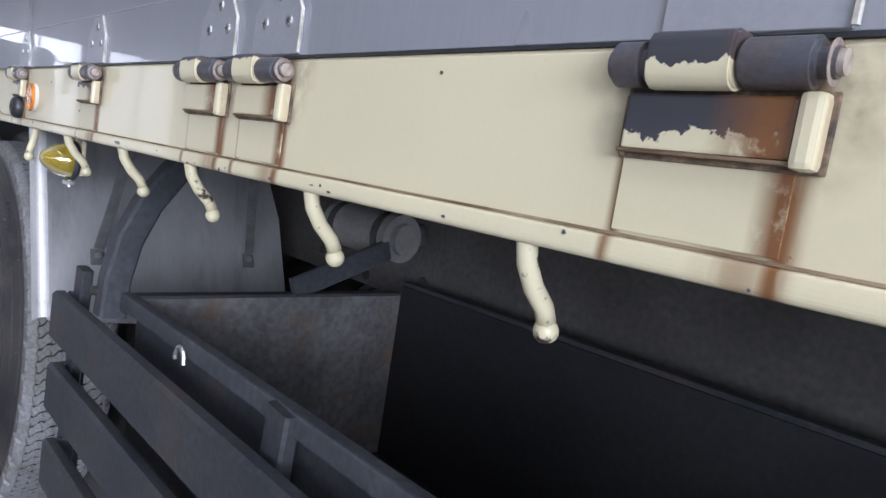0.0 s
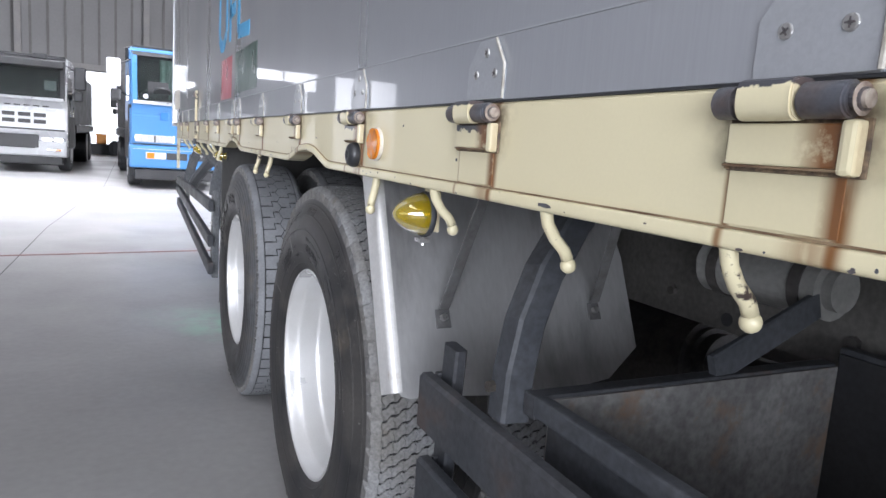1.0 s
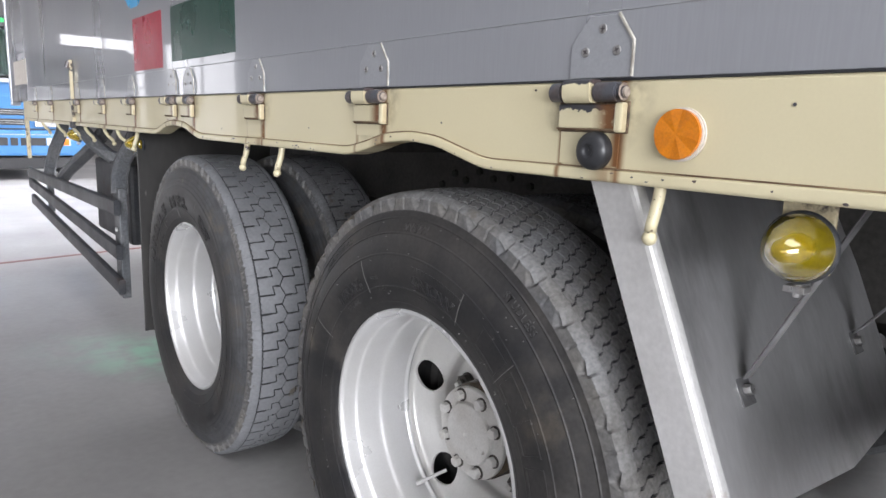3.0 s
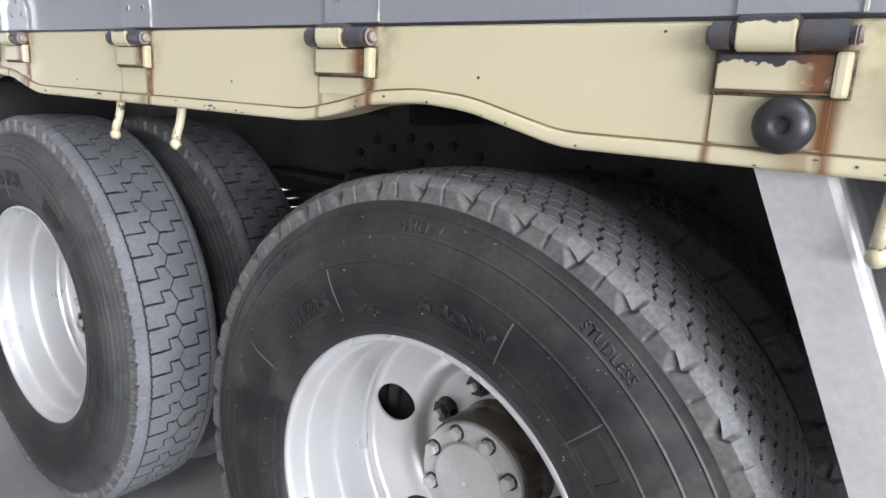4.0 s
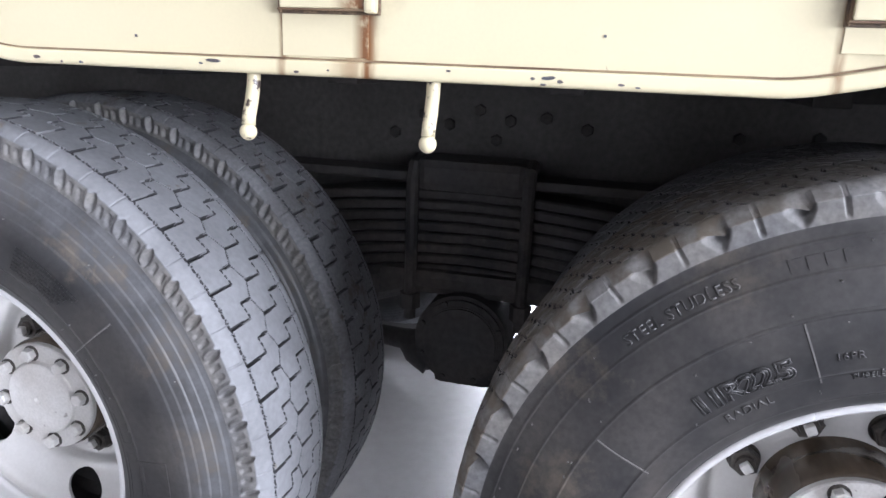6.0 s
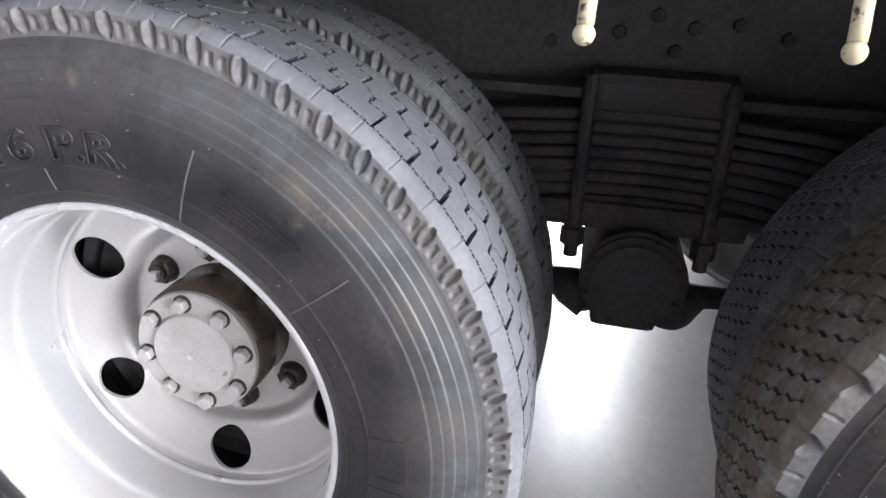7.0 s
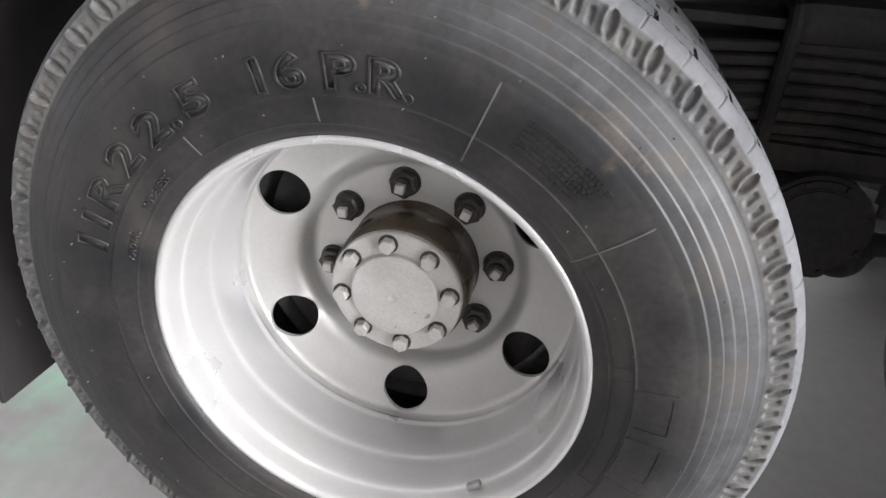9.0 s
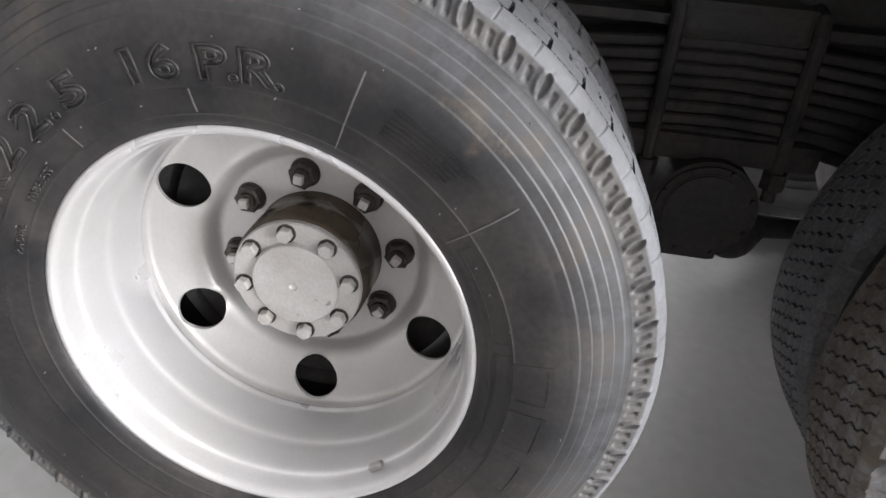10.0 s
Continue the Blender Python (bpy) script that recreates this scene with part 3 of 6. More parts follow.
for x in (-14.6, -9.1, -4.4, 0.6, 5.6):
    beam = bmesh.new()
    box((x - 0.12, HY1 - 0.26, 0), (x + 0.12, HY1 - 0.23, HZ), bm=beam)
    box((x - 0.12, HY1 - 0.06, 0), (x + 0.12, HY1 - 0.036, HZ), bm=beam)
    box((x - 0.012, HY1 - 0.235, 0), (x + 0.012, HY1 - 0.055, HZ), bm=beam)
    tagged(part("steel_column", beam, HALL_STEEL), "grey steel column against the sheet wall", "column", "columns of the hall", "structure")
lintel = part("trim", box((-4.25, HY1 - 0.16, 3.55), (HX1 - 0.1, HY1 - 0.04, 3.80), 0.01), HALL_STEEL)
tagged(lintel, "grey steel rail above the hall doors", "rail", kind="structure")
for x, top in ((-2.0, 3.5), (-6.9, 4.5), (-11.3, 4.5), (3.2, 3.5)):
    post = part("trim", box((x - 0.05, HY1 + 0.02, 0), (x + 0.05, HY1 + 0.1, top), 0.006), HALL_STEEL)
    tagged(post, "thin grey door post between bright openings", "post", kind="structure")
bm = bmesh.new()
sweep([(-9.0, 5.96, 0.002), (-1.3, 7.12, 0.002), (0.36, 7.38, 0.002), (9.0, 8.7, 0.002)], [(-0.025, -0.001), (0.025, -0.001), (0.025, 0.002), (-0.025, 0.002)], bm)
tagged(part("floor_line", bm, LINE_RED), "worn dull red painted line on the floor", "floor line", kind="structure")
bm = bmesh.new()
sweep([(-1.32, 5.0, 0.0015), (-1.2, 9.0, 0.0015), (-0.75, 15.0, 0.0015), (-0.5, 33.0, 0.0015)], [(-0.004, -0.001), (0.004, -0.001), (0.004, 0.0), (-0.004, 0.0)], bm)
tagged(part("floor_joint", bm, JOINT), "thin dark joint in the concrete floor", "floor joint", kind="structure")


# ---- the truck ----
truck = new("cargo_truck")
tagged(truck, "aluminium-sided cargo truck with a rust-streaked cream lower rail", "truck")
Y0, Y1 = -2.6, 6.95
YF, YR, HUB = 3.57, 2.223, 0.5
SILL_TOP = 1.238


def sill_bottom(y):
    """Height of the rail's lower edge, raised over the two wheels."""
    knots = [(-9, 1.103), (2.010, 1.103), (2.075, 1.119), (2.139, 1.135), (2.217, 1.141), (2.302, 1.135), (2.36, 1.119), (2.440, 1.103), (3.340, 1.103), (3.40, 1.114), (3.47, 1.134), (3.58, 1.141), (3.67, 1.134), (3.74, 1.116), (3.80, 1.104), (20, 1.104)]
    for (a, za), (b, zb) in zip(knots, knots[1:]):
        if a <= y <= b:
            return za + (zb - za) * (y - a) / (b - a)


ys = sorted(set([round(Y0 + (Y1 - Y0) * i / 90, 4) for i in range(91)] + [round(1.98 + 0.012 * i, 4) for i in range(42)] + [round(3.32 + 0.012 * i, 4) for i in range(44)]))
LIP = smooth_profile([(0.0, 0.0200), (-0.0008, 0.0178), (-0.0050, 0.0164), (-0.0062, 0.0138), (-0.0070, 0.0050), (-0.0056, 0.0012), (-0.002, 0.0)], 3)
verts, faces = [], []
for y in ys:
    zb = sum(sill_bottom(y + d) for d in (-0.02, -0.01, 0, 0.01, 0.02)) / 5
    row = [(0.05, SILL_TOP), (0.004, SILL_TOP), (0.0, SILL_TOP - 0.004)] + [(a, zb + b) for a, b in LIP] + [(0.045, zb), (0.045, zb + 0.003), (0.003, zb + 0.003), (0.003, SILL_TOP - 0.006), (0.05, SILL_TOP - 0.006)]
    verts += [(x, y, z) for x, z in row]
k = 8 + len(LIP)
for i in range(len(ys) - 1):
    for j in range(k):
        q = (j + 1) % k
        faces.append((i * k + j, i * k + q, (i + 1) * k + q, (i + 1) * k + j))
faces += [tuple(range(k)), tuple(reversed(range((len(ys) - 1) * k, len(ys) * k)))]
sill = part_mesh("lower_rail", mesh_of("lower_rail", verts, faces), CREAM, truck, "cream painted steel lower rail with rust streaks")

bm = bmesh.new()
sweep([(-0.0014, y, sum(sill_bottom(y + d) for d in (-0.02, -0.01, 0, 0.01, 0.02)) / 5 + 0.0187) for y in ys], [(-0.0011, -0.0010), (0.0011, -0.0010), (0.0011, 0.0010), (-0.0011, 0.0010)], bm)
part("seam", bm, SEAM, truck, "rusty dirt along the folded lip")
for y, z, r in ((1.526, 1.2065, 0.0020), (1.905, 1.228, 0.0016), (2.128, 1.176, 0.0018), (1.302, 1.155, 0.0022), (2.62, 1.155, 0.0015), (3.16, 1.14, 0.0017), (1.27, 1.146, 0.0022), (0.30, 1.222, 0.0016)):
    part("rivet", rod((0.0005, y, z), (-0.0012, y, z), r, seg=10), PIN_STEEL, truck)

# chipped paint along the folded lip
rnd = random.Random(11)
chips = bmesh.new()
BIG_CHIPS = ((1.049, 0.016, 0.0034, 0.0085), (2.672, 0.008, 0.0024, 0.0095), (2.660, 0.004, 0.0022, 0.0065), (2.688, 0.003, 0.0018, 0.0085), (3.055, 0.011, 0.0026, 0.0125), (2.600, 0.004, 0.0018, 0.0060), (1.630, 0.003, 0.0020, 0.0125), (3.30, 0.006, 0.0022, 0.008))
for k in range(70):
    y = rnd.uniform(-0.4, 5.5)
    w, h = rnd.uniform(0.0012, 0.0042), rnd.uniform(0.0008, 0.0020)
    zc = sill_bottom(y) + rnd.choice((rnd.uniform(0.002, 0.005), rnd.uniform(0.005, 0.014)))
    if k < len(BIG_CHIPS):
        y, w, h, zc = BIG_CHIPS[k]
        zc += sill_bottom(y)
    loop = [chips.verts.new((-0.0073, y + w * math.cos(a) * rnd.uniform(0.6, 1.1), zc + h * math.sin(a) * rnd.uniform(0.6, 1.1))) for a in [2 * math.pi * q / 9 for q in range(9)]]
    chips.faces.new(loop)
    ext = bmesh.ops.extrude_face_region(chips, geom=[chips.faces[:][-1]])["geom"]
    for v in ext:
        if isinstance(v, bmesh.types.BMVert):
            v.co.x = -0.0058
bmesh.ops.recalc_face_normals(chips, faces=chips.faces[:])
tagged(part("paint_chip", chips, PIN_STEEL, sill, "small dark chips in the cream paint"), kind="stuff")

# aluminium body above the rail
bm = box((0.0035, Y0, 1.2385), (2.478, Y1 + 0.62, 3.55), 0.0)
body = part("body_panel", bm, ALU, truck, "smooth grey aluminium body side")
lower = part("gate_board", box((0.0012, Y0, 1.2414), (0.0033, Y1 + 0.61, 1.327), 0.0008), ALU, truck, "aluminium gate board along the lower edge")
# black strip painted in for the shade of the open gap
part("gap_shade_strip", box((0.0007, Y0, 1.2384), (0.0034, Y1 + 0.61, 1.2412)), RUBBER, truck, "black seal in the gap above the rail")
part("gate_board_edge", box((0.0008, Y0, 1.3272), (0.0034, Y1 + 0.61, 1.3297), 0.0006), ALU_PLATE, truck)
part("floor_bed", box((0.052, Y0, 1.165), (2.44, Y1, 1.236)), CHASSIS, truck)
for y in [Y0 + 0.25 + 0.42 * i for i in range(22)]:
    part("cross_beam", box((0.50, y - 0.03, 1.075), (2.43, y + 0.03, 1.164), 0.004), CHASSIS, truck)

# markings on the body: blue strokes, a red and a dark green square
for lo, hi, mt in (((3.70, 1.338), (4.06, 1.532), RED_MARK), ((3.05, 1.352), (3.60, 1.53), GREEN_MARK)):
    part("mark", box((0.0028, lo[0], lo[1]), (0.004, hi[0], hi[1])), mt, truck)
for pts in ([(4.16, 1.85), (4.16, 1.66), (4.08, 1.605), (3.98, 1.605), (3.90, 1.66), (3.90, 1.85)], [(3.78, 1.85), (3.78, 1.60)], [(3.78, 1.73), (3.62, 1.735)], [(3.53, 1.85), (3.53, 1.615), (3.24, 1.60)]):
    bm = bmesh.new()
    for a, b in zip(pts, pts[1:]):
        sweep([(0.0031, *a), (0.0031, *b)], [(-0.030, -0.0006), (0.030, -0.0006), (0.030, 0.0006), (-0.030, 0.0006)], bm, up=(1, 0, 0))
    part("mark", bm, BLUE_MARK, truck, "sky blue stroke")


# meshes shared by all hinges, about the hinge's rear end
def hinge_meshes():
    out = {}

    def keep(name, bm):
        me = bpy.data.meshes.new(name)
        bm.to_mesh(me)
        bm.free()
        out[name] = me

    keep("hinge_box", box((-0.0115, 0.018, 1.1745), (-0.0013, 0.116, 1.207), 0.002))
    # thin dark strip that paints the shadow line below the box
    keep("box_foot", box((-0.0108, 0.012, 1.1722), (-0.0013, 0.119, 1.1744), 0.0006))
    keep("box_side", box((-0.0085, 0.1162, 1.1700), (-0.0013, 0.1186, 1.2060), 0.0008))
    keep("box_edge", box((-0.0040, 0.0020, 1.1690), (-0.0013, 0.1205, 1.2110), 0.0010))
    keep("hinge_tab", box((-0.0155, 0.0045, 1.170), (-0.0013, 0.0175, 1.2095), 0.004))
    keep("pin", rod((-0.015, 0.0, 1.2225), (-0.015, 0.126, 1.2225), 0.0080, bevel=0.002))
    keep("pin_cap", rod((-0.015, -0.001, 1.2225), (-0.015, 0.0095, 1.2225), 0.0115, seg=40, bevel=0.005))
    bm = rod((-0.015, 0.0100, 1.2225), (-0.015, 0.0475, 1.2225), 0.0132, seg=48, bevel=0.002)
    keep("knuckle", bm)
    keep("front_knuckle", rod((-0.015, 0.1005, 1.2225), (-0.015, 0.126, 1.2225), 0.0132, seg=48, bevel=0.004))
    prof = [(-0.004, 1.2395), (-0.0215, 1.2395), (-0.0262, 1.2375), (-0.0286, 1.232), (-0.0288, 1.2215), (-0.0270, 1.2135), (-0.0225, 1.2090), (-0.015, 1.2080), (-0.006, 1.2105), (-0.002, 1.216)]
    prof = prof[:2] + smooth_profile(prof[2:9], 4) + prof[9:]
    bm = bmesh.new()
    rows = [[bm.verts.new((x, yy, z)) for x, z in prof] for yy in (0.049, 0.099)]
    bm.faces.new(rows[0])
    bm.faces.new(rows[1][::-1])
    for k in range(len(prof)):
        q = (k + 1) % len(prof)
        bm.faces.new((rows[0][k], rows[1][k], rows[1][q], rows[0][q]))
    bmesh.ops.recalc_face_normals(bm, faces=bm.faces[:])
    bmesh.ops.bevel(bm, geom=[e for e in bm.edges if len(e.link_faces) == 2 and e.calc_face_angle() > 1.2], offset=0.0015, segments=2, affect="EDGES")
    keep("middle_knuckle", bm)
    bm = bmesh.new()
    outline = [(0.004, 1.242), (0.004, 1.288), (0.030, 1.3235), (0.078, 1.3235), (0.108, 1.288), (0.108, 1.242)]
    f = bm.faces.new([bm.verts.new((-0.0022, a, b)) for a, b in outline])
    for v in bmesh.ops.extrude_face_region(bm, geom=[f])["geom"]:
        if isinstance(v, bmesh.types.BMVert):
            v.co.x = 0.0011
    bmesh.ops.recalc_face_normals(bm, faces=bm.faces[:])
    bmesh.ops.bevel(bm, geom=bm.edges[:], offset=0.0008, segments=1, affect="EDGES")
    keep("hinge_leaf", bm)
    keep("leaf_edge", sweep([(-0.0030, 0.0035, 1.243), (-0.0030, 0.0035, 1.288), (-0.0030, 0.0295, 1.3235)], rect_section(0.0045, 0.0035, 0.001), up=(1, 0, 0)))
    v, f = revolve([(-0.0022, 0.0066), (-0.0036, 0.0062), (-0.0040, 0.0050), (-0.0040, 0.0022), (-0.0026, 0.0018), (-0.0026, 0.0002)], 18)
    out["screw"] = mesh_of("screw", v, f)
    keep("screw_slot", box((-0.0043, -0.0040, -0.0007), (-0.0037, 0.0040, 0.0007)))
    return out


HM = hinge_meshes()


def hinge(y, rusty):
    """A rail hinge: strap and box on the rail, knuckles with a pin, and a leaf screwed to the gate board. y is its rear end."""
    bm = box((-0.0013, 0.0165, 1.1245 + max(0, sill_bottom(y + 0.05) - 1.103)), (0.0, 0.118, 1.212), 0.0005)
    strap = part("hinge", bm, STRAP_PAINT, truck, "cream hinge strap streaked with rust")
    strap.location = (0, y, 0)

    def bit(name, material, label="", kind=None):
        key = (kind or name) + material.name
        if key not in HM:
            HM[key] = HM[kind or name].copy()
        return part_mesh(name, HM[key], material, strap, label)

    bit("hinge_box", (PEELED, PEELED_HALF, PEELED_DARK)[rusty], "cream hinge box with dark peeled paint and rust")
    bit("box_foot", SEAM)
    bit("box_side", SEAM)
    bit("box_edge", GRIME, "dark rusty weld round the hinge box")
    bit("hinge_tab", TAB_PAINT)
    bit("pin", PIN_STEEL, "dark greasy hinge pin")
    bit("pin_cap", PIN_END, "chipped rusty pin end")
    bit("knuckle", PIN_STEEL)
    bit("knuckle", PIN_STEEL, kind="front_knuckle")
    bit("middle_knuckle", KNUCKLE_DARK if rusty == 2 else KNUCKLE_PAINT, "half-peeled cream middle knuckle")
    bit("hinge_leaf", ALU_PLATE, "grey hinge leaf with three screws")
    bit("leaf_edge", DIRTY_WHITE)
    for k, (dy, z) in enumerate(((0.055, 1.306), (0.030, 1.277), (0.082, 1.277))):
        sc = part_mesh("screw", HM["screw"], SCREW, strap, "", smooth=False)
        sc.location = (0, dy, z)
        for turn_ in (0.6, 2.17):
            slot = part_mesh("screw_slot", HM["screw_slot"], PIN_STEEL, sc)
            slot.rotation_euler = (turn_ + k + y * 7, 0, 0)
    return strap


for i, y in enumerate(HINGES):
    hinge(y, {0: 2, 3: 1, 4: 1}.get(i, 0))


def rope_hook(y, lean, chip, inward):
    """A bent rod welded under the rail, with a ball at its end."""
    bend = (0.040 if inward > 0 else 0.026) * inward
    x0 = 0.006 if inward > 0 else 0.004 - bend
    path = [(x0, y + lean, 1.120), (x0, y + lean, 1.103), (x0 + bend * 0.10, y + lean * 0.8, 1.088), (x0 + bend * 0.40, y + lean * 0.4, 1.070), (x0 + bend * 0.80, y + lean * 0.1, 1.055), (x0 + bend * 0.95, y, 1.044)]
    bm = sweep(path, ring_section(0.0080, 12), up=(0, 1, 0))
    bmesh.ops.create_uvsphere(bm, u_segments=14, v_segments=9, radius=0.0102, matrix=Matrix.Translation((x0 + bend, y, 1.036)))
    part("rope_hook", bm, HOOK_CHIPPED if chip else HOOK_PAINT, truck, "cream painted rope hook with a ball end", smooth=True)


for y, lean, chip, inward in ((-0.12, 0, 0, 1), (0.189, 0, 1, 1), (0.478, 0, 0, 1), (0.785, 0, 1, 1), (1.06, 0, 0, 1), (1.39, 0, 0, 1), (1.692, -0.004, 0, -0.35), (2.800, -0.001, 1, -0.55), (3.020, -0.002, 1, -0.55), (4.125, -0.01, 0, -0.5), (4.385, 0, 0, 1), (4.62, 0, 0, 1), (5.02, 0, 0, 1), (5.32, 0, 0, 1), (5.76, 0, 0, 1), (6.27, 0, 0, 1)):
    rope_hook(y, lean, chip, inward)

# reflector, rubber stop
part("reflector_ring", rod((-0.007, 1.655, 1.1705), (0.0, 1.655, 1.1705), 0.0328, seg=40, bevel=0.002), WHITE_RING, truck, "dirty white ring behind the reflector")
bm = rod((-0.0125, 1.657, 1.1705), (-0.0065, 1.657, 1.1705), 0.0308, seg=48)
rim = []
for k in range(48):
    a = 2 * math.pi * k / 48 + 0.2
    fold = abs(((k / 8) % 1.0) - 0.5) * 2
    rim.append(bm.verts.new((-0.0126 - 0.0018 * fold, 1.657 + 0.0302 * math.cos(a), 1.1705 + 0.0302 * math.sin(a))))
mid_v = bm.verts.new((-0.0140, 1.657, 1.1705))
for k in range(48):
    bm.faces.new((mid_v, rim[k], rim[(k + 1) % 48]))
part("reflector", bm, AMBER, truck, "round amber reflector with six prismatic sectors")
v, f = revolve(smooth_profile([(-0.002, 0.0262), (-0.010, 0.0264), (-0.0165, 0.0245), (-0.0215, 0.0190), (-0.0238, 0.0125), (-0.0232, 0.0085), (-0.0205, 0.0060), (-0.0200, 0.0004)], 4), 36)
part_mesh("rubber_stop", mesh_of("rubber_stop", [(a, b + 1.783, c + 1.1445) for a, b, c in v], f), RUBBER, truck, "round black rubber bump stop", smooth=True)


def marker_lamp(y, z, x):
    """A side marker lamp: a yellow cone lens in a dark rim on a cream bracket."""
    body_ = part("marker_lamp", box((x + 0.074, y - 0.030, z - 0.030), (x + 0.082, y + 0.030, 1.112), 0.002), CREAM_WORN, truck, "yellow side marker lamp on a cream bracket")
    prof = smooth_profile([(x, 0.0006), (x + 0.0015, 0.007), (x + 0.008, 0.016), (x + 0.025, 0.0285), (x + 0.045, 0.0372), (x + 0.060, 0.0405)], 5)
    back = [(x + 0.060, 0.0380), (x + 0.045, 0.0347), (x + 0.025, 0.0260), (x + 0.008, 0.0130), (x + 0.003, 0.0006)]
    v, f = revolve(prof + back, 36)
    lens = part_mesh("lens", mesh_of("lens", [(a, b + y, c + z) for a, b, c in v], f), YELLOW_GLASS, body_, "ribbed yellow lens", smooth=True)
    v, f = revolve([(x + 0.0595, 0.0400), (x + 0.060, 0.0425), (x + 0.066, 0.0430), (x + 0.070, 0.0415), (x + 0.074, 0.034), (x + 0.074, 0.0006)], 36)
    part_mesh("lamp_rim", mesh_of("lamp_rim", [(a, b + y, c + z) for a, b, c in v], f), ARM_STEEL, body_, smooth=True)
    part("bulb", rod((x + 0.030, y, z), (x + 0.070, y, z), 0.007, bevel=0.003), LAMP_CLEAR, body_)
    v, f = revolve([(x + 0.050, 0.033), (x + 0.064, 0.024), (x + 0.070, 0.007)], 30)
    part_mesh("lamp_bowl", mesh_of("lamp_bowl", [(a, b + y, c + z) for a, b, c in v], f), LAMP_CLEAR, body_, smooth=True)
    bm = rod((x + 0.062, y - 0.004, z - 0.043), (x + 0.062, y - 0.004, z - 0.058), 0.005, seg=8)
    box((x + 0.050, y - 0.016, z - 0.052), (x + 0.070, y + 0.008, z - 0.044), 0.001, bm=bm)
    part("clamp_screw", bm, SCREW, body_)


marker_lamp(1.523, 1.047, -0.012)
marker_lamp(4.24, 1.05, -0.004)
marker_lamp(5.46, 1.05, -0.004)

# stainless guard behind the wheels: an outward lip and a broad slanting plate
GA, GB = Vector((0, 1.740, 1.108)), Vector((0, 1.550, 0.672))
bm = bmesh.new()
outline = [(0.030, 0.0), (0.030, 0.93), (0.040, 0.985), (0.060, 1.0), (0.12, 1.0), (0.40, 1.045), (0.56, 1.0), (0.655, 0.86), (0.655, 0.40), (0.62, 0.0)]
n_off = Vector((0, -(GA - GB).z, (GA - GB).y)).normalized()
rows = []
for side in (0, 1):
    rows.append([bm.verts.new(GA.lerp(GB, s) + Vector((x, 0, 0)) + n_off * 0.002 * side) for x, s in outline])
bm.faces.new(rows[0])
bm.faces.new(rows[1][::-1])
for i in range(len(outline)):
    j = (i + 1) % len(outline)
    bm.faces.new((rows[0][i], rows[0][j], rows[1][j], rows[1][i]))
bmesh.ops.recalc_face_normals(bm, faces=bm.faces[:])
guard = part("splash_guard", bm, STAINLESS, truck, "smeared stainless steel splash guard")
lip = sweep([GA + Vector((0.030, 0, 0)) + (GA - GB) * 0.10, GB + Vector((0.030, 0, 0)) + (GA - GB) * 0.03], [(0.003, 0.014), (0.0036, 0.008), (0.0030, 0.002), (0.0010, -0.003), (-0.0025, -0.0062), (-0.0075, -0.0078), (-0.0135, -0.0080), (-0.066, -0.0070), (-0.066, -0.0050), (-0.0135, -0.0060), (-0.006, -0.004), (-0.001, 0.002), (0.001, 0.014)], up=(1, 0, 0))
part("guard_lip", lip, SCUFFED_STAINLESS, guard, "bright folded outer lip")
for x, z, y1, x1 in ((0.150, 0.825, 1.475, 0.165), (0.545, 0.825, 1.37, 0.40)):
    s = (1.108 - z) / (1.108 - 0.672)
    p = GA.lerp(GB, s) + Vector((x, 0, 0)) - n_off * 0.004
    p = Vector((x, p.y - 0.006, p.z + 0.003))
    plate = part("bracket_foot", box(p - Vector((0.017, 0.002, 0.030)), p + Vector((0.017, 0.002, 0.022)), 0.001, turn=Matrix.Rotation(-0.49, 4, "X")), STAY_STEEL, guard)
    part("bolt", rod(p + Vector((0, 0, -0.008)), p + Vector((0, -0.014, -0.002)), 0.008, seg=6), SCREW, guard)
    part("stay", sweep([p + Vector((0, -0.004, 0.012)), (x1, y1, 1.13)], rect_section(0.003, 0.024, 0.001), up=(1, 0, 0)), STAY_STEEL, guard, "flat grey steel stay")

# mud flap past the rearmost wheel
bm = box((0.035, 4.205, 0.235), (0.63, 4.215, 1.11), 0.003)
part("mud_flap", bm, FLAP, truck, "dirty black rubber mud flap")


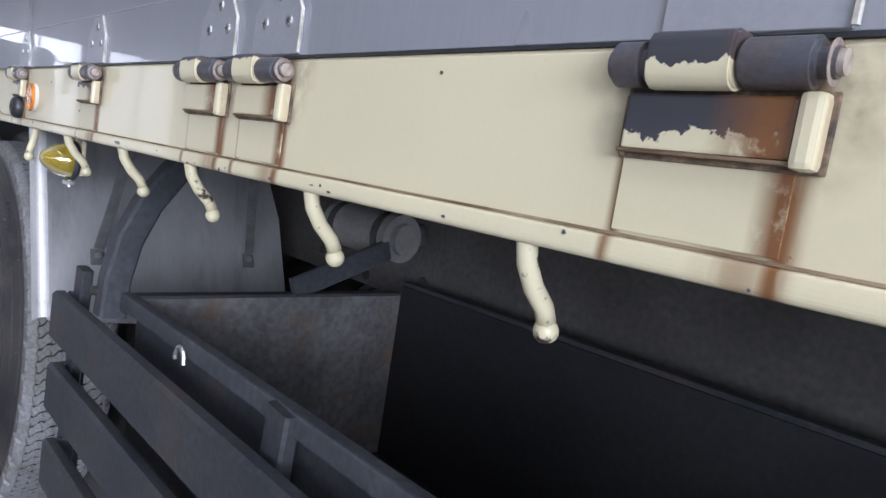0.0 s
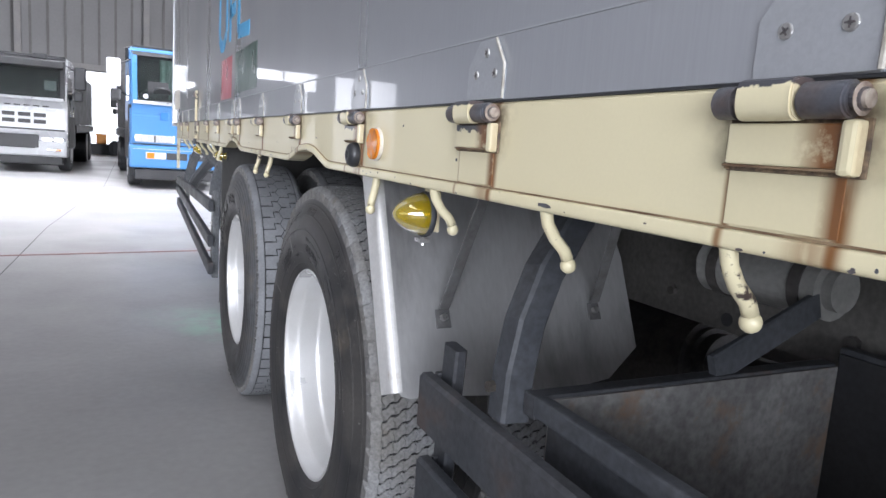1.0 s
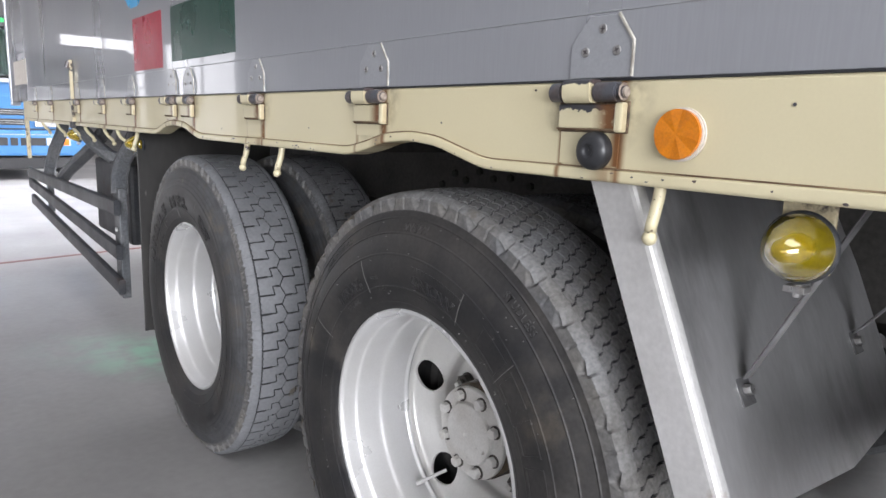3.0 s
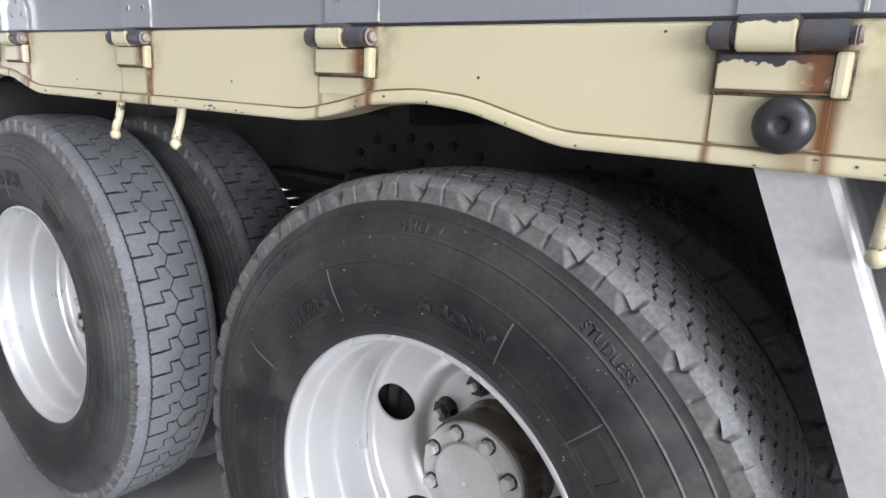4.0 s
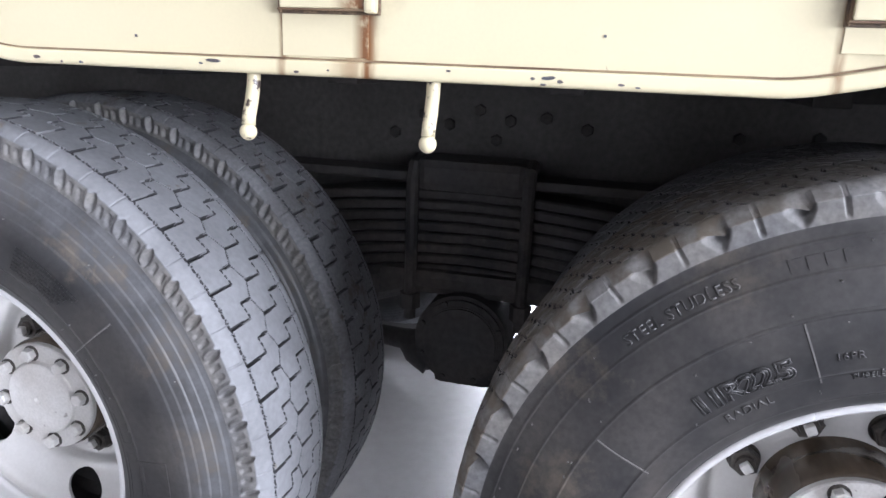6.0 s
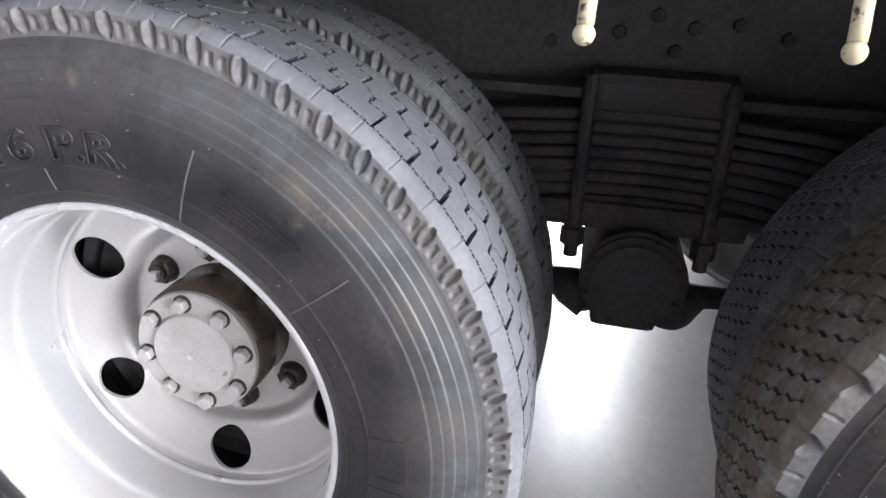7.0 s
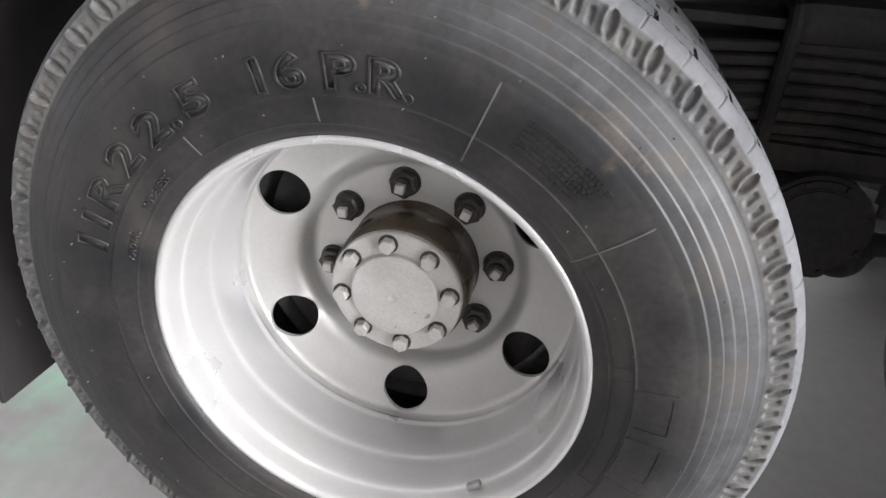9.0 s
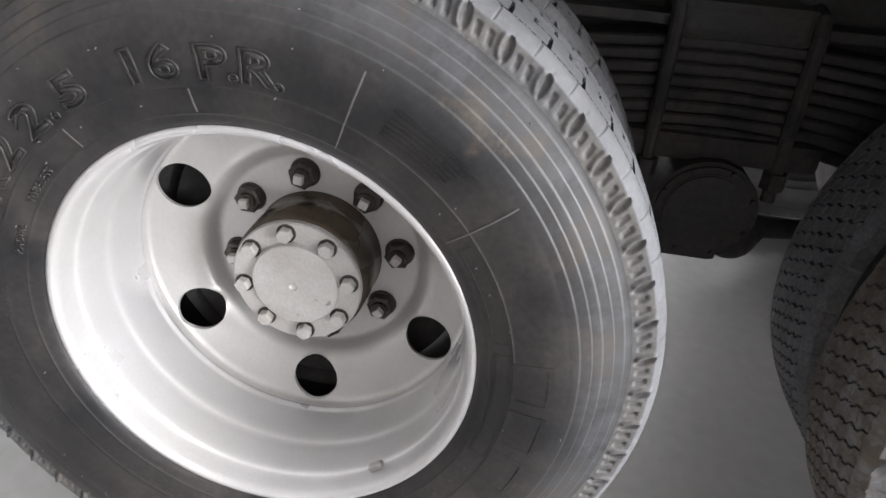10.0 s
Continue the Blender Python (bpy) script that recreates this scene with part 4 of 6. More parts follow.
# ---- wheels ----
def tread_depth(kind, th, u):
    """Depth of the tread's cuts, 0 to 1, over angle and width (u from -1 outer to 1 inner)."""
    s = th / (2 * np.pi)
    W = 0.105

    def cut(dist, half):
        return np.clip((half + 0.0007 - np.abs(dist)) / 0.0007, 0, 1)

    def zig(phase, steep):
        w = (phase % 1.0) * 2
        tri = np.where(w < 1, 2 * w - 1, 3 - 2 * w)
        return np.clip(tri * steep, -1, 1)

    if kind == "rib":
        n = 60
        ph = s * n
        pitch = 2 * np.pi * 0.530 / n
        d = np.zeros_like(th + u)
        for c, q in ((-0.75, 0.0), (0.72, 0.4)):
            d = np.maximum(d, 0.58 * cut((u - c - 0.010 * zig(ph * 3 + q, 2)) * W, 0.0009))
            nick = ((ph * 3 + q) % 1.0 - 0.5) * pitch / 3
            d = np.maximum(d, 0.7 * (np.abs(u - c) < 0.028) * cut(nick, 0.0008))
        # from each of two lines a deep slot runs across, a fine cut back along the tread, and a short slot to the next line
        f = ph - 0.393

        def across_cut(lo, hi, at, half, deep, tilt=0.0):
            run = ((f - at - tilt * (u - lo) / (hi - lo) + 0.5) % 1.0) - 0.5
            return deep * ((u > lo) & (u < hi)) * cut(run * pitch, half)

        def along_cut(c0, c1, f0, f1):
            q = (f - f0) % 1.0
            return 0.58 * (q <= f1 - f0) * cut((u - c0 - (c1 - c0) * q / (f1 - f0)) * W, 0.0008)

        for piece in (across_cut(-0.75, -0.28, 0.0, 0.0010, 0.6), across_cut(-0.75, -0.42, 0.0, 0.0017, 1.0),
                      along_cut(-0.32, -0.28, -0.45, 0.0), across_cut(-0.32, -0.09, -0.45, 0.0010, 0.6), across_cut(-0.23, -0.11, -0.45, 0.0016, 1.0),
                      along_cut(-0.09, 0.05, -0.45, 0.10), along_cut(0.05, -0.09, 0.10, 0.55),
                      across_cut(0.05, 0.42, 0.10, 0.0010, 0.6), across_cut(0.05, 0.26, 0.10, 0.0016, 1.0),
                      along_cut(0.39, 0.42, -0.35, 0.10), across_cut(0.39, 0.70, -0.35, 0.0010, 0.6), across_cut(0.47, 0.64, -0.35, 0.0016, 1.0),
                      across_cut(-1.0, -0.75, 0.83, 0.0010, 0.20), across_cut(0.72, 1.0, 0.60, 0.0016, 0.35)):
            d = np.maximum(d, piece)
        return d
    n = 116
    ph = s * n
    pitch = 2 * np.pi * 0.535 / n
    d = np.zeros_like(th + u)
    cols = (-0.78, -0.52, -0.26, 0.0, 0.26, 0.52, 0.78)
    for i, c in enumerate(cols):
        d = np.maximum(d, 0.38 * cut((u - c - 0.020 * zig(ph + 0.5 * i, 3)) * W, 0.0008))
    for i, (lo, hi, q) in enumerate(zip(cols[:-1], cols[1:], (0.0, 0.41, 0.83, 0.22, 0.67, 0.10))):
        mid_u = (lo + hi) / 2
        run = ph + q + 0.22 * np.tanh((u - mid_u) * 22)
        local = (run % 1.0) - 0.5
        block = np.floor(run)
        worn = np.sin(block * 12.9898 + i * 78.233) * 43758.5453 % 1.0
        inside = (u > lo) & (u < hi)
        d = np.maximum(d, inside * 0.58 * cut(local * pitch, 0.0009))
        # deep pits where the cuts meet, and a short slot in the middle of each block row
        d = np.maximum(d, inside * (np.minimum(u - lo, hi - u) < 0.03 + 0.05 * worn) * (worn > 0.25) * cut(local * pitch, 0.0010 + 0.0009 * worn))
        d = np.maximum(d, 0.8 * (np.abs(u - mid_u) < 0.045) * (worn < 0.6) * cut(local * pitch, 0.0013))
        # unevenly worn blocks
        d = np.maximum(d, inside * 0.14 * worn)
    return d


def shoulder_depth(kind, th, v):
    """Depth in metres of the scoops in the shoulder band, over angle and height (v from 0 at its foot to 1 at the tread)."""
    s = th / (2 * np.pi)
    if kind == "rib":
        n = 60
        pitch = 2 * np.pi * 0.507 / n
        a = (((s * n - 0.243) % 1.0) - 0.5) * pitch
        a = a + 0.010 * (v - 0.6)
        tall = 1 - ((v - 0.62) / 0.44) ** 2
        slot = np.clip((0.0058 * np.sqrt(np.clip(tall, 0, 1)) - np.abs(a - 0.0025)) / 0.0018, 0, 1)
        lip = np.exp(-((a + 0.0068 - 0.0035 * (1 - np.clip(tall, 0, 1))) / 0.0032) ** 2) * np.clip(tall * 2, 0, 1)
        d = 0.0060 * slot - 0.0044 * lip
        for off in (-0.0200, 0.0172):
            w = np.clip((0.0042 - np.abs(a - off)) / 0.0014, 0, 1) * np.clip((0.26 - np.abs(v - 0.50)) / 0.08, 0, 1)
            d = d + 0.0034 * w
        return d
    n = BLOCK_SCOOPS
    pitch = 2 * np.pi * 0.515 / n
    a = (((s * n + 0.963) % 1.0) - 0.5) * pitch
    wide = np.clip((v - 0.02) / 0.75, 0, 1) ** 0.7
    fall = np.clip((a + 0.018 * wide) / (0.026 * wide + 1e-4), 0, 1) * np.clip((0.0140 * wide - a) / 0.0060, 0, 1)
    d = 0.0165 * wide * fall ** 1.2
    d -= 0.0016 * np.exp(-((a - 0.0160) / 0.0028) ** 2) * wide
    b = ((s * n + 0.463) % 1.0 - 0.5) * pitch
    nick = np.clip((0.0030 - np.abs(b)) / 0.0012, 0, 1) * np.clip((v - 0.15) / 0.2, 0, 1)
    return np.maximum(d, 0.0032 * nick)


BLOCK_SCOOPS = 39
SIDE = [(0.0385, 0.2955), (0.0300, 0.3010), (0.0235, 0.3070), (0.0185, 0.3160), (0.0135, 0.330), (0.0080, 0.352), (0.0035, 0.380), (0.0025, 0.402), (0.0050, 0.425), (0.0110, 0.448), (0.0190, 0.468), (0.0265, 0.485), (0.0300, 0.4935)]


def tyre_mesh(kind, seg, across, radial=0.005, tread=None):
    """An 11R22.5 tyre about the x axis, its outer bulge near x = 0.003, the tread and shoulder cut as relief."""
    foot_x, foot = SIDE[-1] if kind == "rib" else (0.0330, 0.5035)
    prof = smooth_profile(SIDE if kind == "rib" else SIDE + [(foot_x, foot)], 10)
    px, pr = np.array([p[0] for p in prof]), np.array([p[1] for p in prof])
    rib = kind == "rib"
    steps = (0.4200, 0.4345, 0.4480, 0.4610, 0.4740) if rib else ()
    bands = () if rib else ((0.4180, 0.4205), (0.4600, 0.4615), (0.4890, 0.4910))
    rs = set(np.round(np.arange(0.2955, foot - 0.001, radial), 5)) | {foot}
    for e in steps:
        rs |= {e, e + 0.007, e + 0.0120, e + 0.0138}
    for a, b in bands:
        rs |= {a - 0.0006, a, b, b + 0.0006}
    for e in (0.3205, 0.3515):
        rs |= {e - 0.0016, e, e + 0.0016}
    sr = np.array(sorted(rs))
    sx = np.interp(sr, pr, px)
    for e in (0.3205, 0.3515):
        sx = sx - 0.0011 * np.exp(-((sr - e) / 0.0010) ** 2)
    for e in steps:
        k = sr - e
        sx = sx - np.where((k >= -1e-6) & (k < 0.0121), 0.0014 * k / 0.0120, 0)
    for a, b in bands:
        sx = sx - 0.0011 * ((sr > a - 1e-6) & (sr < b + 1e-6))
    half, mid = 0.105, 0.1395
    top, edge = (0.5415, 0.5255) if rib else (0.5465, 0.5300)
    th = 2 * np.pi * np.arange(seg) / seg
    # shoulder band
    v = np.linspace(0, 1, 17 if across > 40 else 3)[1:]
    S = shoulder_depth(kind, th[:, None], v[None, :])
    band_r = foot + (edge - foot) * v
    band_x = foot_x + (mid - half - foot_x) * v
    BX = band_x[None, :] + S
    BR = np.repeat(band_r[None, :], seg, 0)
    # tread
    u = np.linspace(-1, 1, across)[1:-1]
    T, U = np.meshgrid(th, u, indexing="ij")
    D = tread_depth(kind, T, U)
    crown = top - (0.0055 if rib else 0.0065) * np.abs(u) ** 2.2 - (top - edge - (0.0055 if rib else 0.0065)) * np.clip((np.abs(u) - 0.80) / 0.20, 0, 1) ** 2
    rim = np.clip((np.abs(U) - (0.90 if rib else 0.84)) / 0.10, 0, 1)
    scoop = shoulder_depth(kind, T, np.ones_like(U))
    R = crown[None, :] - D * (0.008 if rib else 0.008) - rim * np.maximum(scoop, 0) * (0.2 if rib else 0.6)
    X = mid + half * U
    SXg, SRg = np.repeat(sx[None, :], seg, 0), np.repeat(sr[None, :], seg, 0)
    back = np.array(SIDE)[::-1]
    KX, KR = np.repeat(2 * mid - back[None, :, 0], seg, 0), np.repeat(back[None, :, 1], seg, 0)
    ring_x = np.concatenate([SXg, BX, X, 2 * mid - BX[:, ::-1], KX], 1)
    ring_r = np.concatenate([SRg, BR, R, BR[:, ::-1], KR], 1)
    k = ring_x.shape[1]
    c, s = np.cos(th)[:, None], np.sin(th)[:, None]
    Yv, Zv = ring_r * c, ring_r * s
    # flattened where it stands on the floor
    bulge = np.clip((-Zv - 0.44) / 0.06, 0, 1) * 0.006
    ring_x = ring_x + np.sign(ring_x - mid) * bulge * (np.abs(ring_x - mid) > 0.09)
    Zv = np.where(Zv < -0.4985, -0.4985, Zv)
    co = np.stack([ring_x, Yv, Zv], 2).reshape(-1, 3)
    i = np.arange(seg)[:, None]
    j = np.arange(k - 1)[None, :]
    i2 = (i + 1) % seg
    quads = np.stack([i * k + j, i * k + j + 1, i2 * k + j + 1, i2 * k + j], 2).reshape(-1, 4)
    ns, nb, nt = len(sr), len(v), len(u)
    mat = np.zeros((seg, k - 1), np.int32)
    mat[:, ns:ns + 2 * nb + nt - 1] = 3
    mat[:, ns + nb - 2:ns + nb + nt + 1] = 1
    # faces in deep cuts take GROOVE, so their shade is in the colour
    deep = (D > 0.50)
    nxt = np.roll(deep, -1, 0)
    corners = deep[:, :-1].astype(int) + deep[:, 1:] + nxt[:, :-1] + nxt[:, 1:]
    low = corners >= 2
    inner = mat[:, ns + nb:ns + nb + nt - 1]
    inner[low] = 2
    me = bpy.data.meshes.new("tyre")
    me.vertices.add(len(co))
    me.vertices.foreach_set("co", co.ravel())
    me.loops.add(quads.size)
    me.loops.foreach_set("vertex_index", quads.ravel().astype(np.int32))
    me.polygons.add(len(quads))
    me.polygons.foreach_set("loop_start", np.arange(0, quads.size, 4, dtype=np.int32))
    me.polygons.foreach_set("loop_total", np.full(len(quads), 4, dtype=np.int32))
    me.polygons.foreach_set("material_index", mat.ravel())
    flat = np.zeros((seg, k - 1), bool)
    flat[:, ns + nb - 1:ns + nb + nt] = True
    me.polygons.foreach_set("use_smooth", ~flat.ravel())
    me.update(calc_edges=True)
    me.validate()
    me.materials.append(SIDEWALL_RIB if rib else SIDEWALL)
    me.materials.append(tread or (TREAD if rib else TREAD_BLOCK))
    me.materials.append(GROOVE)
    me.materials.append(SHOULDER)
    return me


def text_on_ring(words, size, radius, centre_deg, x_face, raise_=0.0018, width=1.0, outline=0.0, stretch=1.0):
    """Raised lettering bent round the tyre's sidewall, read with the hub below it, about the x axis; outline: radius of a raised bead round each letter."""
    bm = bmesh.new()
    for bead in ((0.0, outline) if outline else (0.0,)):
        cu = bpy.data.curves.new("lettering", "FONT")
        cu.body, cu.size, cu.align_x, cu.resolution_u, cu.space_character = words, size, "CENTER", 4, width
        cu.offset = size * (0.030 if outline else 0.012)
        if bead:
            cu.fill_mode, cu.bevel_depth, cu.bevel_resolution = "NONE", bead, 1
        ob = bpy.data.objects.new("lettering", cu)
        scene.collection.objects.link(ob)
        me = bpy.data.meshes.new_from_object(ob.evaluated_get(bpy.context.evaluated_depsgraph_get()))
        bpy.data.objects.remove(ob)
        piece = bmesh.new()
        piece.from_mesh(me)
        if bead:
            for v in piece.verts:
                v.co.z += raise_
        else:
            ext = bmesh.ops.extrude_face_region(piece, geom=piece.faces[:])["geom"]
            for v in ext:
                if isinstance(v, bmesh.types.BMVert):
                    v.co.z += raise_ + 0.001
            for v in piece.verts:
                v.co.z -= 0.001
        for v in piece.verts:
            a = radians(centre_deg) + v.co.x * stretch / radius
            r = radius - size * 0.36 + v.co.y
            v.co = (x_face(r) - v.co.z, r * math.cos(a), r * math.sin(a))
        bmesh.ops.recalc_face_normals(piece, faces=piece.faces[:])
        whole = bpy.data.meshes.new("lettering")
        piece.to_mesh(whole)
        piece.free()
        bm.from_mesh(whole)
    return bm


def side_x(r):
    pts = [(b, a) for a, b in SIDE]
    for (a, xa), (b, xb) in zip(pts, pts[1:]):
        if a <= r <= b:
            return xa + (xb - xa) * (r - a) / (b - a)
    return pts[0][1] if r < 0.3 else pts[-1][1]


def ring_bar(r0, r1, a0, a1, raise_=0.001, bm=None):
    """A raised plain bar on the sidewall between two radii and two angles in degrees."""
    bm = bm or bmesh.new()
    n = max(2, int(abs(a1 - a0) / 2) + 2)
    m = max(2, int(abs(r1 - r0) / 0.012) + 2)
    grid = []
    for i in range(n):
        a = radians(a0 + (a1 - a0) * i / (n - 1))
        grid.append([[bm.verts.new((side_x(r) + h, r * math.cos(a), r * math.sin(a))) for h in (0.001, -raise_)] for r in [r0 + (r1 - r0) * q / (m - 1) for q in range(m)]])
    for i in range(n - 1):
        for q in range(m - 1):
            bm.faces.new((grid[i][q][1], grid[i + 1][q][1], grid[i + 1][q + 1][1], grid[i][q + 1][1]))
        bm.faces.new((grid[i][0][0], grid[i + 1][0][0], grid[i + 1][0][1], grid[i][0][1]))
        bm.faces.new((grid[i][-1][1], grid[i + 1][-1][1], grid[i + 1][-1][0], grid[i][-1][0]))
    for q in range(m - 1):
        bm.faces.new((grid[0][q][0], grid[0][q][1], grid[0][q + 1][1], grid[0][q + 1][0]))
        bm.faces.new((grid[-1][q][1], grid[-1][q][0], grid[-1][q + 1][0], grid[-1][q + 1][1]))
    return bm


def ring_frame(r0, r1, a0, a1, t, raise_=0.0012, bm=None):
    """A raised outline of a plain shape on the sidewall."""
    bm = bm or bmesh.new()
    da = math.degrees(t / ((r0 + r1) / 2))
    ring_bar(r0, r0 + t, a0, a1, raise_, bm)
    ring_bar(r1 - t, r1, a0, a1, raise_, bm)
    ring_bar(r0 + t, r1 - t, a0, a0 + da, raise_, bm)
    ring_bar(r0 + t, r1 - t, a1 - da, a1, raise_, bm)
    return bm


HOLE_R, HOLE_RING = 0.0400, 0.2345


def wheel_mesh(hole_phase):
    """The pressed steel wheel: lip, barrel and dished disc with six hand holes."""
    barrel = smooth_profile([(0.046, 0.3035), (0.036, 0.3045), (0.0285, 0.3030), (0.0258, 0.2985), (0.0275, 0.2935), (0.035, 0.2900), (0.046, 0.2885), (0.055, 0.2875), (0.064, 0.2860), (0.074, 0.2825), (0.110, 0.2815), (0.128, 0.2808), (0.143, 0.2775), (0.185, 0.2765), (0.203, 0.2760)], 5)
    groove = [(0.207, 0.2750), (0.210, 0.2722), (0.214, 0.2722), (0.217, 0.2750), (0.220, 0.2770)]
    disc = smooth_profile([(0.2210, 0.2778), (0.2280, 0.2772), (0.2340, 0.2750), (0.2385, 0.2700), (0.2415, 0.2615), (0.2445, 0.2500), (0.2472, 0.2375), (0.2505, 0.2230), (0.2545, 0.2100), (0.2610, 0.1980), (0.2700, 0.1895), (0.2810, 0.1835), (0.2905, 0.1785), (0.2945, 0.1720), (0.2950, 0.1620), (0.2950, 0.1400), (0.2950, 0.0860)], 6)
    prof = barrel + groove + disc
    seg = 300
    verts, faces = revolve(prof, seg)
    k = len(prof)
    co = np.array(verts)
    start = len(barrel) + len(groove) - 1
    centres = [(HOLE_RING * math.cos(a), HOLE_RING * math.sin(a)) for a in (radians(hole_phase + 60 * i) for i in range(6))]
    near = np.full(len(co), 9.0)
    for cy, cz in centres:
        near = np.minimum(near, np.hypot(co[:, 1] - cy, co[:, 2] - cz))
    front = (np.arange(len(co)) % k) >= start
    kept = []
    lone = set()
    for f in faces:
        inside = [front[i] and near[i] < HOLE_R for i in f]
        if all(inside):
            continue
        kept.append(f)
        lone.update(i for i, b in zip(f, inside) if b)
    for i in lone:
        for cy, cz in centres:
            d = math.hypot(co[i, 1] - cy, co[i, 2] - cz)
            if d < HOLE_R:
                q = HOLE_R / max(d, 1e-6)
                co[i, 1], co[i, 2] = cy + (co[i, 1] - cy) * q, cz + (co[i, 2] - cz) * q
    used = sorted({i for f in kept for i in f})
    at = {v: i for i, v in enumerate(used)}
    out_v = [tuple(co[i]) for i in used]
    out_f = [tuple(at[i] for i in f) for f in kept]
    depth = lambda r: np.interp(r, [p[1] for p in disc][::-1], [p[0] for p in disc][::-1])
    rims = []
    for cy, cz in centres:
        n = 40
        rv, rf = [], []
        for i in range(n):
            a = 2 * math.pi * i / n
            y, z = cy + HOLE_R * math.cos(a), cz + HOLE_R * math.sin(a)
            x = depth(math.hypot(y, z))
            rv += [(x - 0.0004, y, z), (x + 0.006, y, z)]
        rf = [(2 * i, 2 * ((i + 1) % n), 2 * ((i + 1) % n) + 1, 2 * i + 1) for i in range(n)]
        rims.append(mesh_of("hand_hole_rim", rv, rf))
    wheel = mesh_of("wheel", out_v, out_f)
    wheel.materials.append(SILVER)
    wheel.materials.append(DISC_PAINT)
    for p in wheel.polygons:
        p.material_index = 1 if p.center.x > 0.2215 else 0
    return wheel, rims


def hexagon_nut(bm, x0, x1, y, z, r, phase):
    vs = []
    for x, k in ((x0, 1.0), (x1 + 0.002, 1.0), (x1, 0.86)):
        vs.append([bm.verts.new((x, y + r * k * math.cos(phase + i * math.pi / 3), z + r * k * math.sin(phase + i * math.pi / 3))) for i in range(6)])
    for a, b in zip(vs, vs[1:]):
        for i in range(6):
            j = (i + 1) % 6
            bm.faces.new((a[i], a[j], b[j], b[i]))
    bm.faces.new(vs[-1])
    bmesh.ops.recalc_face_normals(bm, faces=bm.faces[:])


def dual_wheel(name, kind, y, tyre, hole_phase, nut_phase, cap_phase, label):
    """The outer wheel of a pair with its tyre, hub, nuts and bolts; built about its hub."""
    disc, rims = wheel_mesh(hole_phase)
    w = part_mesh(name, disc, [], truck, label, smooth=True)
    for rim in rims:
        part_mesh("hand_hole_rim", rim, DISC_PAINT, w)
    part_mesh("tyre", tyre, [], w, "worn zigzag-rib truck tyre" if kind == "rib" else "worn block-tread studless truck tyre")
    v, f = revolve([(0.296, 0.1110), (0.290, 0.1085), (0.262, 0.1080), (0.256, 0.1095), (0.246, 0.1100), (0.206, 0.1085), (0.2005, 0.1030), (0.2000, 0.0800)], 72)
    part_mesh("hub", mesh_of("hub", v, f), OILY, w, "oily brown hub barrel", smooth=True)
    v, f = revolve([(0.2005, 0.1005), (0.1995, 0.1035), (0.1900, 0.1040), (0.1870, 0.1020), (0.1868, 0.0720), (0.1845, 0.0705), (0.1790, 0.0690), (0.1775, 0.0670), (0.1745, 0.0450), (0.1730, 0.0070), (0.1760, 0.0040), (0.1765, 0.0003)], 72)
    cap = part_mesh("hub_cap", mesh_of("hub_cap", v, f), SILVER_DULL, w, "dull silver hub flange", smooth=False)
    for i in range(8):
        a = radians(cap_phase + 45 * i)
        cy, cz = 0.0865 * math.cos(a), 0.0865 * math.sin(a)
        bm = bmesh.new()
        hexagon_nut(bm, 0.1845, 0.1710, cy, cz, 0.0122, a * 3.1)
        bolt = part("hub_bolt", bm, SILVER_DULL, w)
        part("washer", rod((0.187, cy, cz), (0.1846, cy, cz), 0.0152, seg=20), NUT_DARK, w)
    for i in range(8):
        a = radians(nut_phase + 45 * i)
        cy, cz = 0.1425 * math.cos(a), 0.1425 * math.sin(a)
        bm = rod((0.295, cy, cz), (0.2915, cy, cz), 0.0255, 0.0245, seg=24)
        hexagon_nut(bm, 0.2915, 0.2745, cy, cz, 0.0232, a * 1.7)
        rod((0.2745, cy, cz), (0.2690, cy, cz), 0.0150, 0.0140, seg=16, bm=bm)
        nut = part("wheel_nut", bm, NUT_DARK, w, "dark greasy wheel nut")
        bm = box((0.2570, cy - 0.0075, cz - 0.0075), (0.2690, cy + 0.0075, cz + 0.0075), 0.002, turn=Matrix.Rotation(a * 2.3, 4, "X"))
        part("stud_end", bm, SILVER_DULL, w)
    v, f = revolve([(0.0300, 0.3040), (0.0268, 0.3052), (0.0256, 0.3075), (0.0275, 0.3078)], 120)
    part_mesh("bead_rust", mesh_of("bead_rust", v, f), RUST_LINE, w, "thin brown rust line round the rim", smooth=True)
    w.location = (0, y, HUB)
    return w


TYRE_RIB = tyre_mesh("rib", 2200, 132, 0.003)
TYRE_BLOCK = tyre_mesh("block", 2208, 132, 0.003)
wheel_rib = dual_wheel("wheel", "rib", YF, TYRE_RIB, 28.0, 36.6, 36.0, "silver steel disc wheel of the rearmost axle")
wheel_block = dual_wheel("wheel", "block", YR, TYRE_BLOCK, 12.0, 21.0, 23.0, "silver steel disc wheel of the forward rear axle")


def letters(w, bm, label=""):
    tagged(part("lettering", bm, SIDEWALL, w, label), kind="stuff")


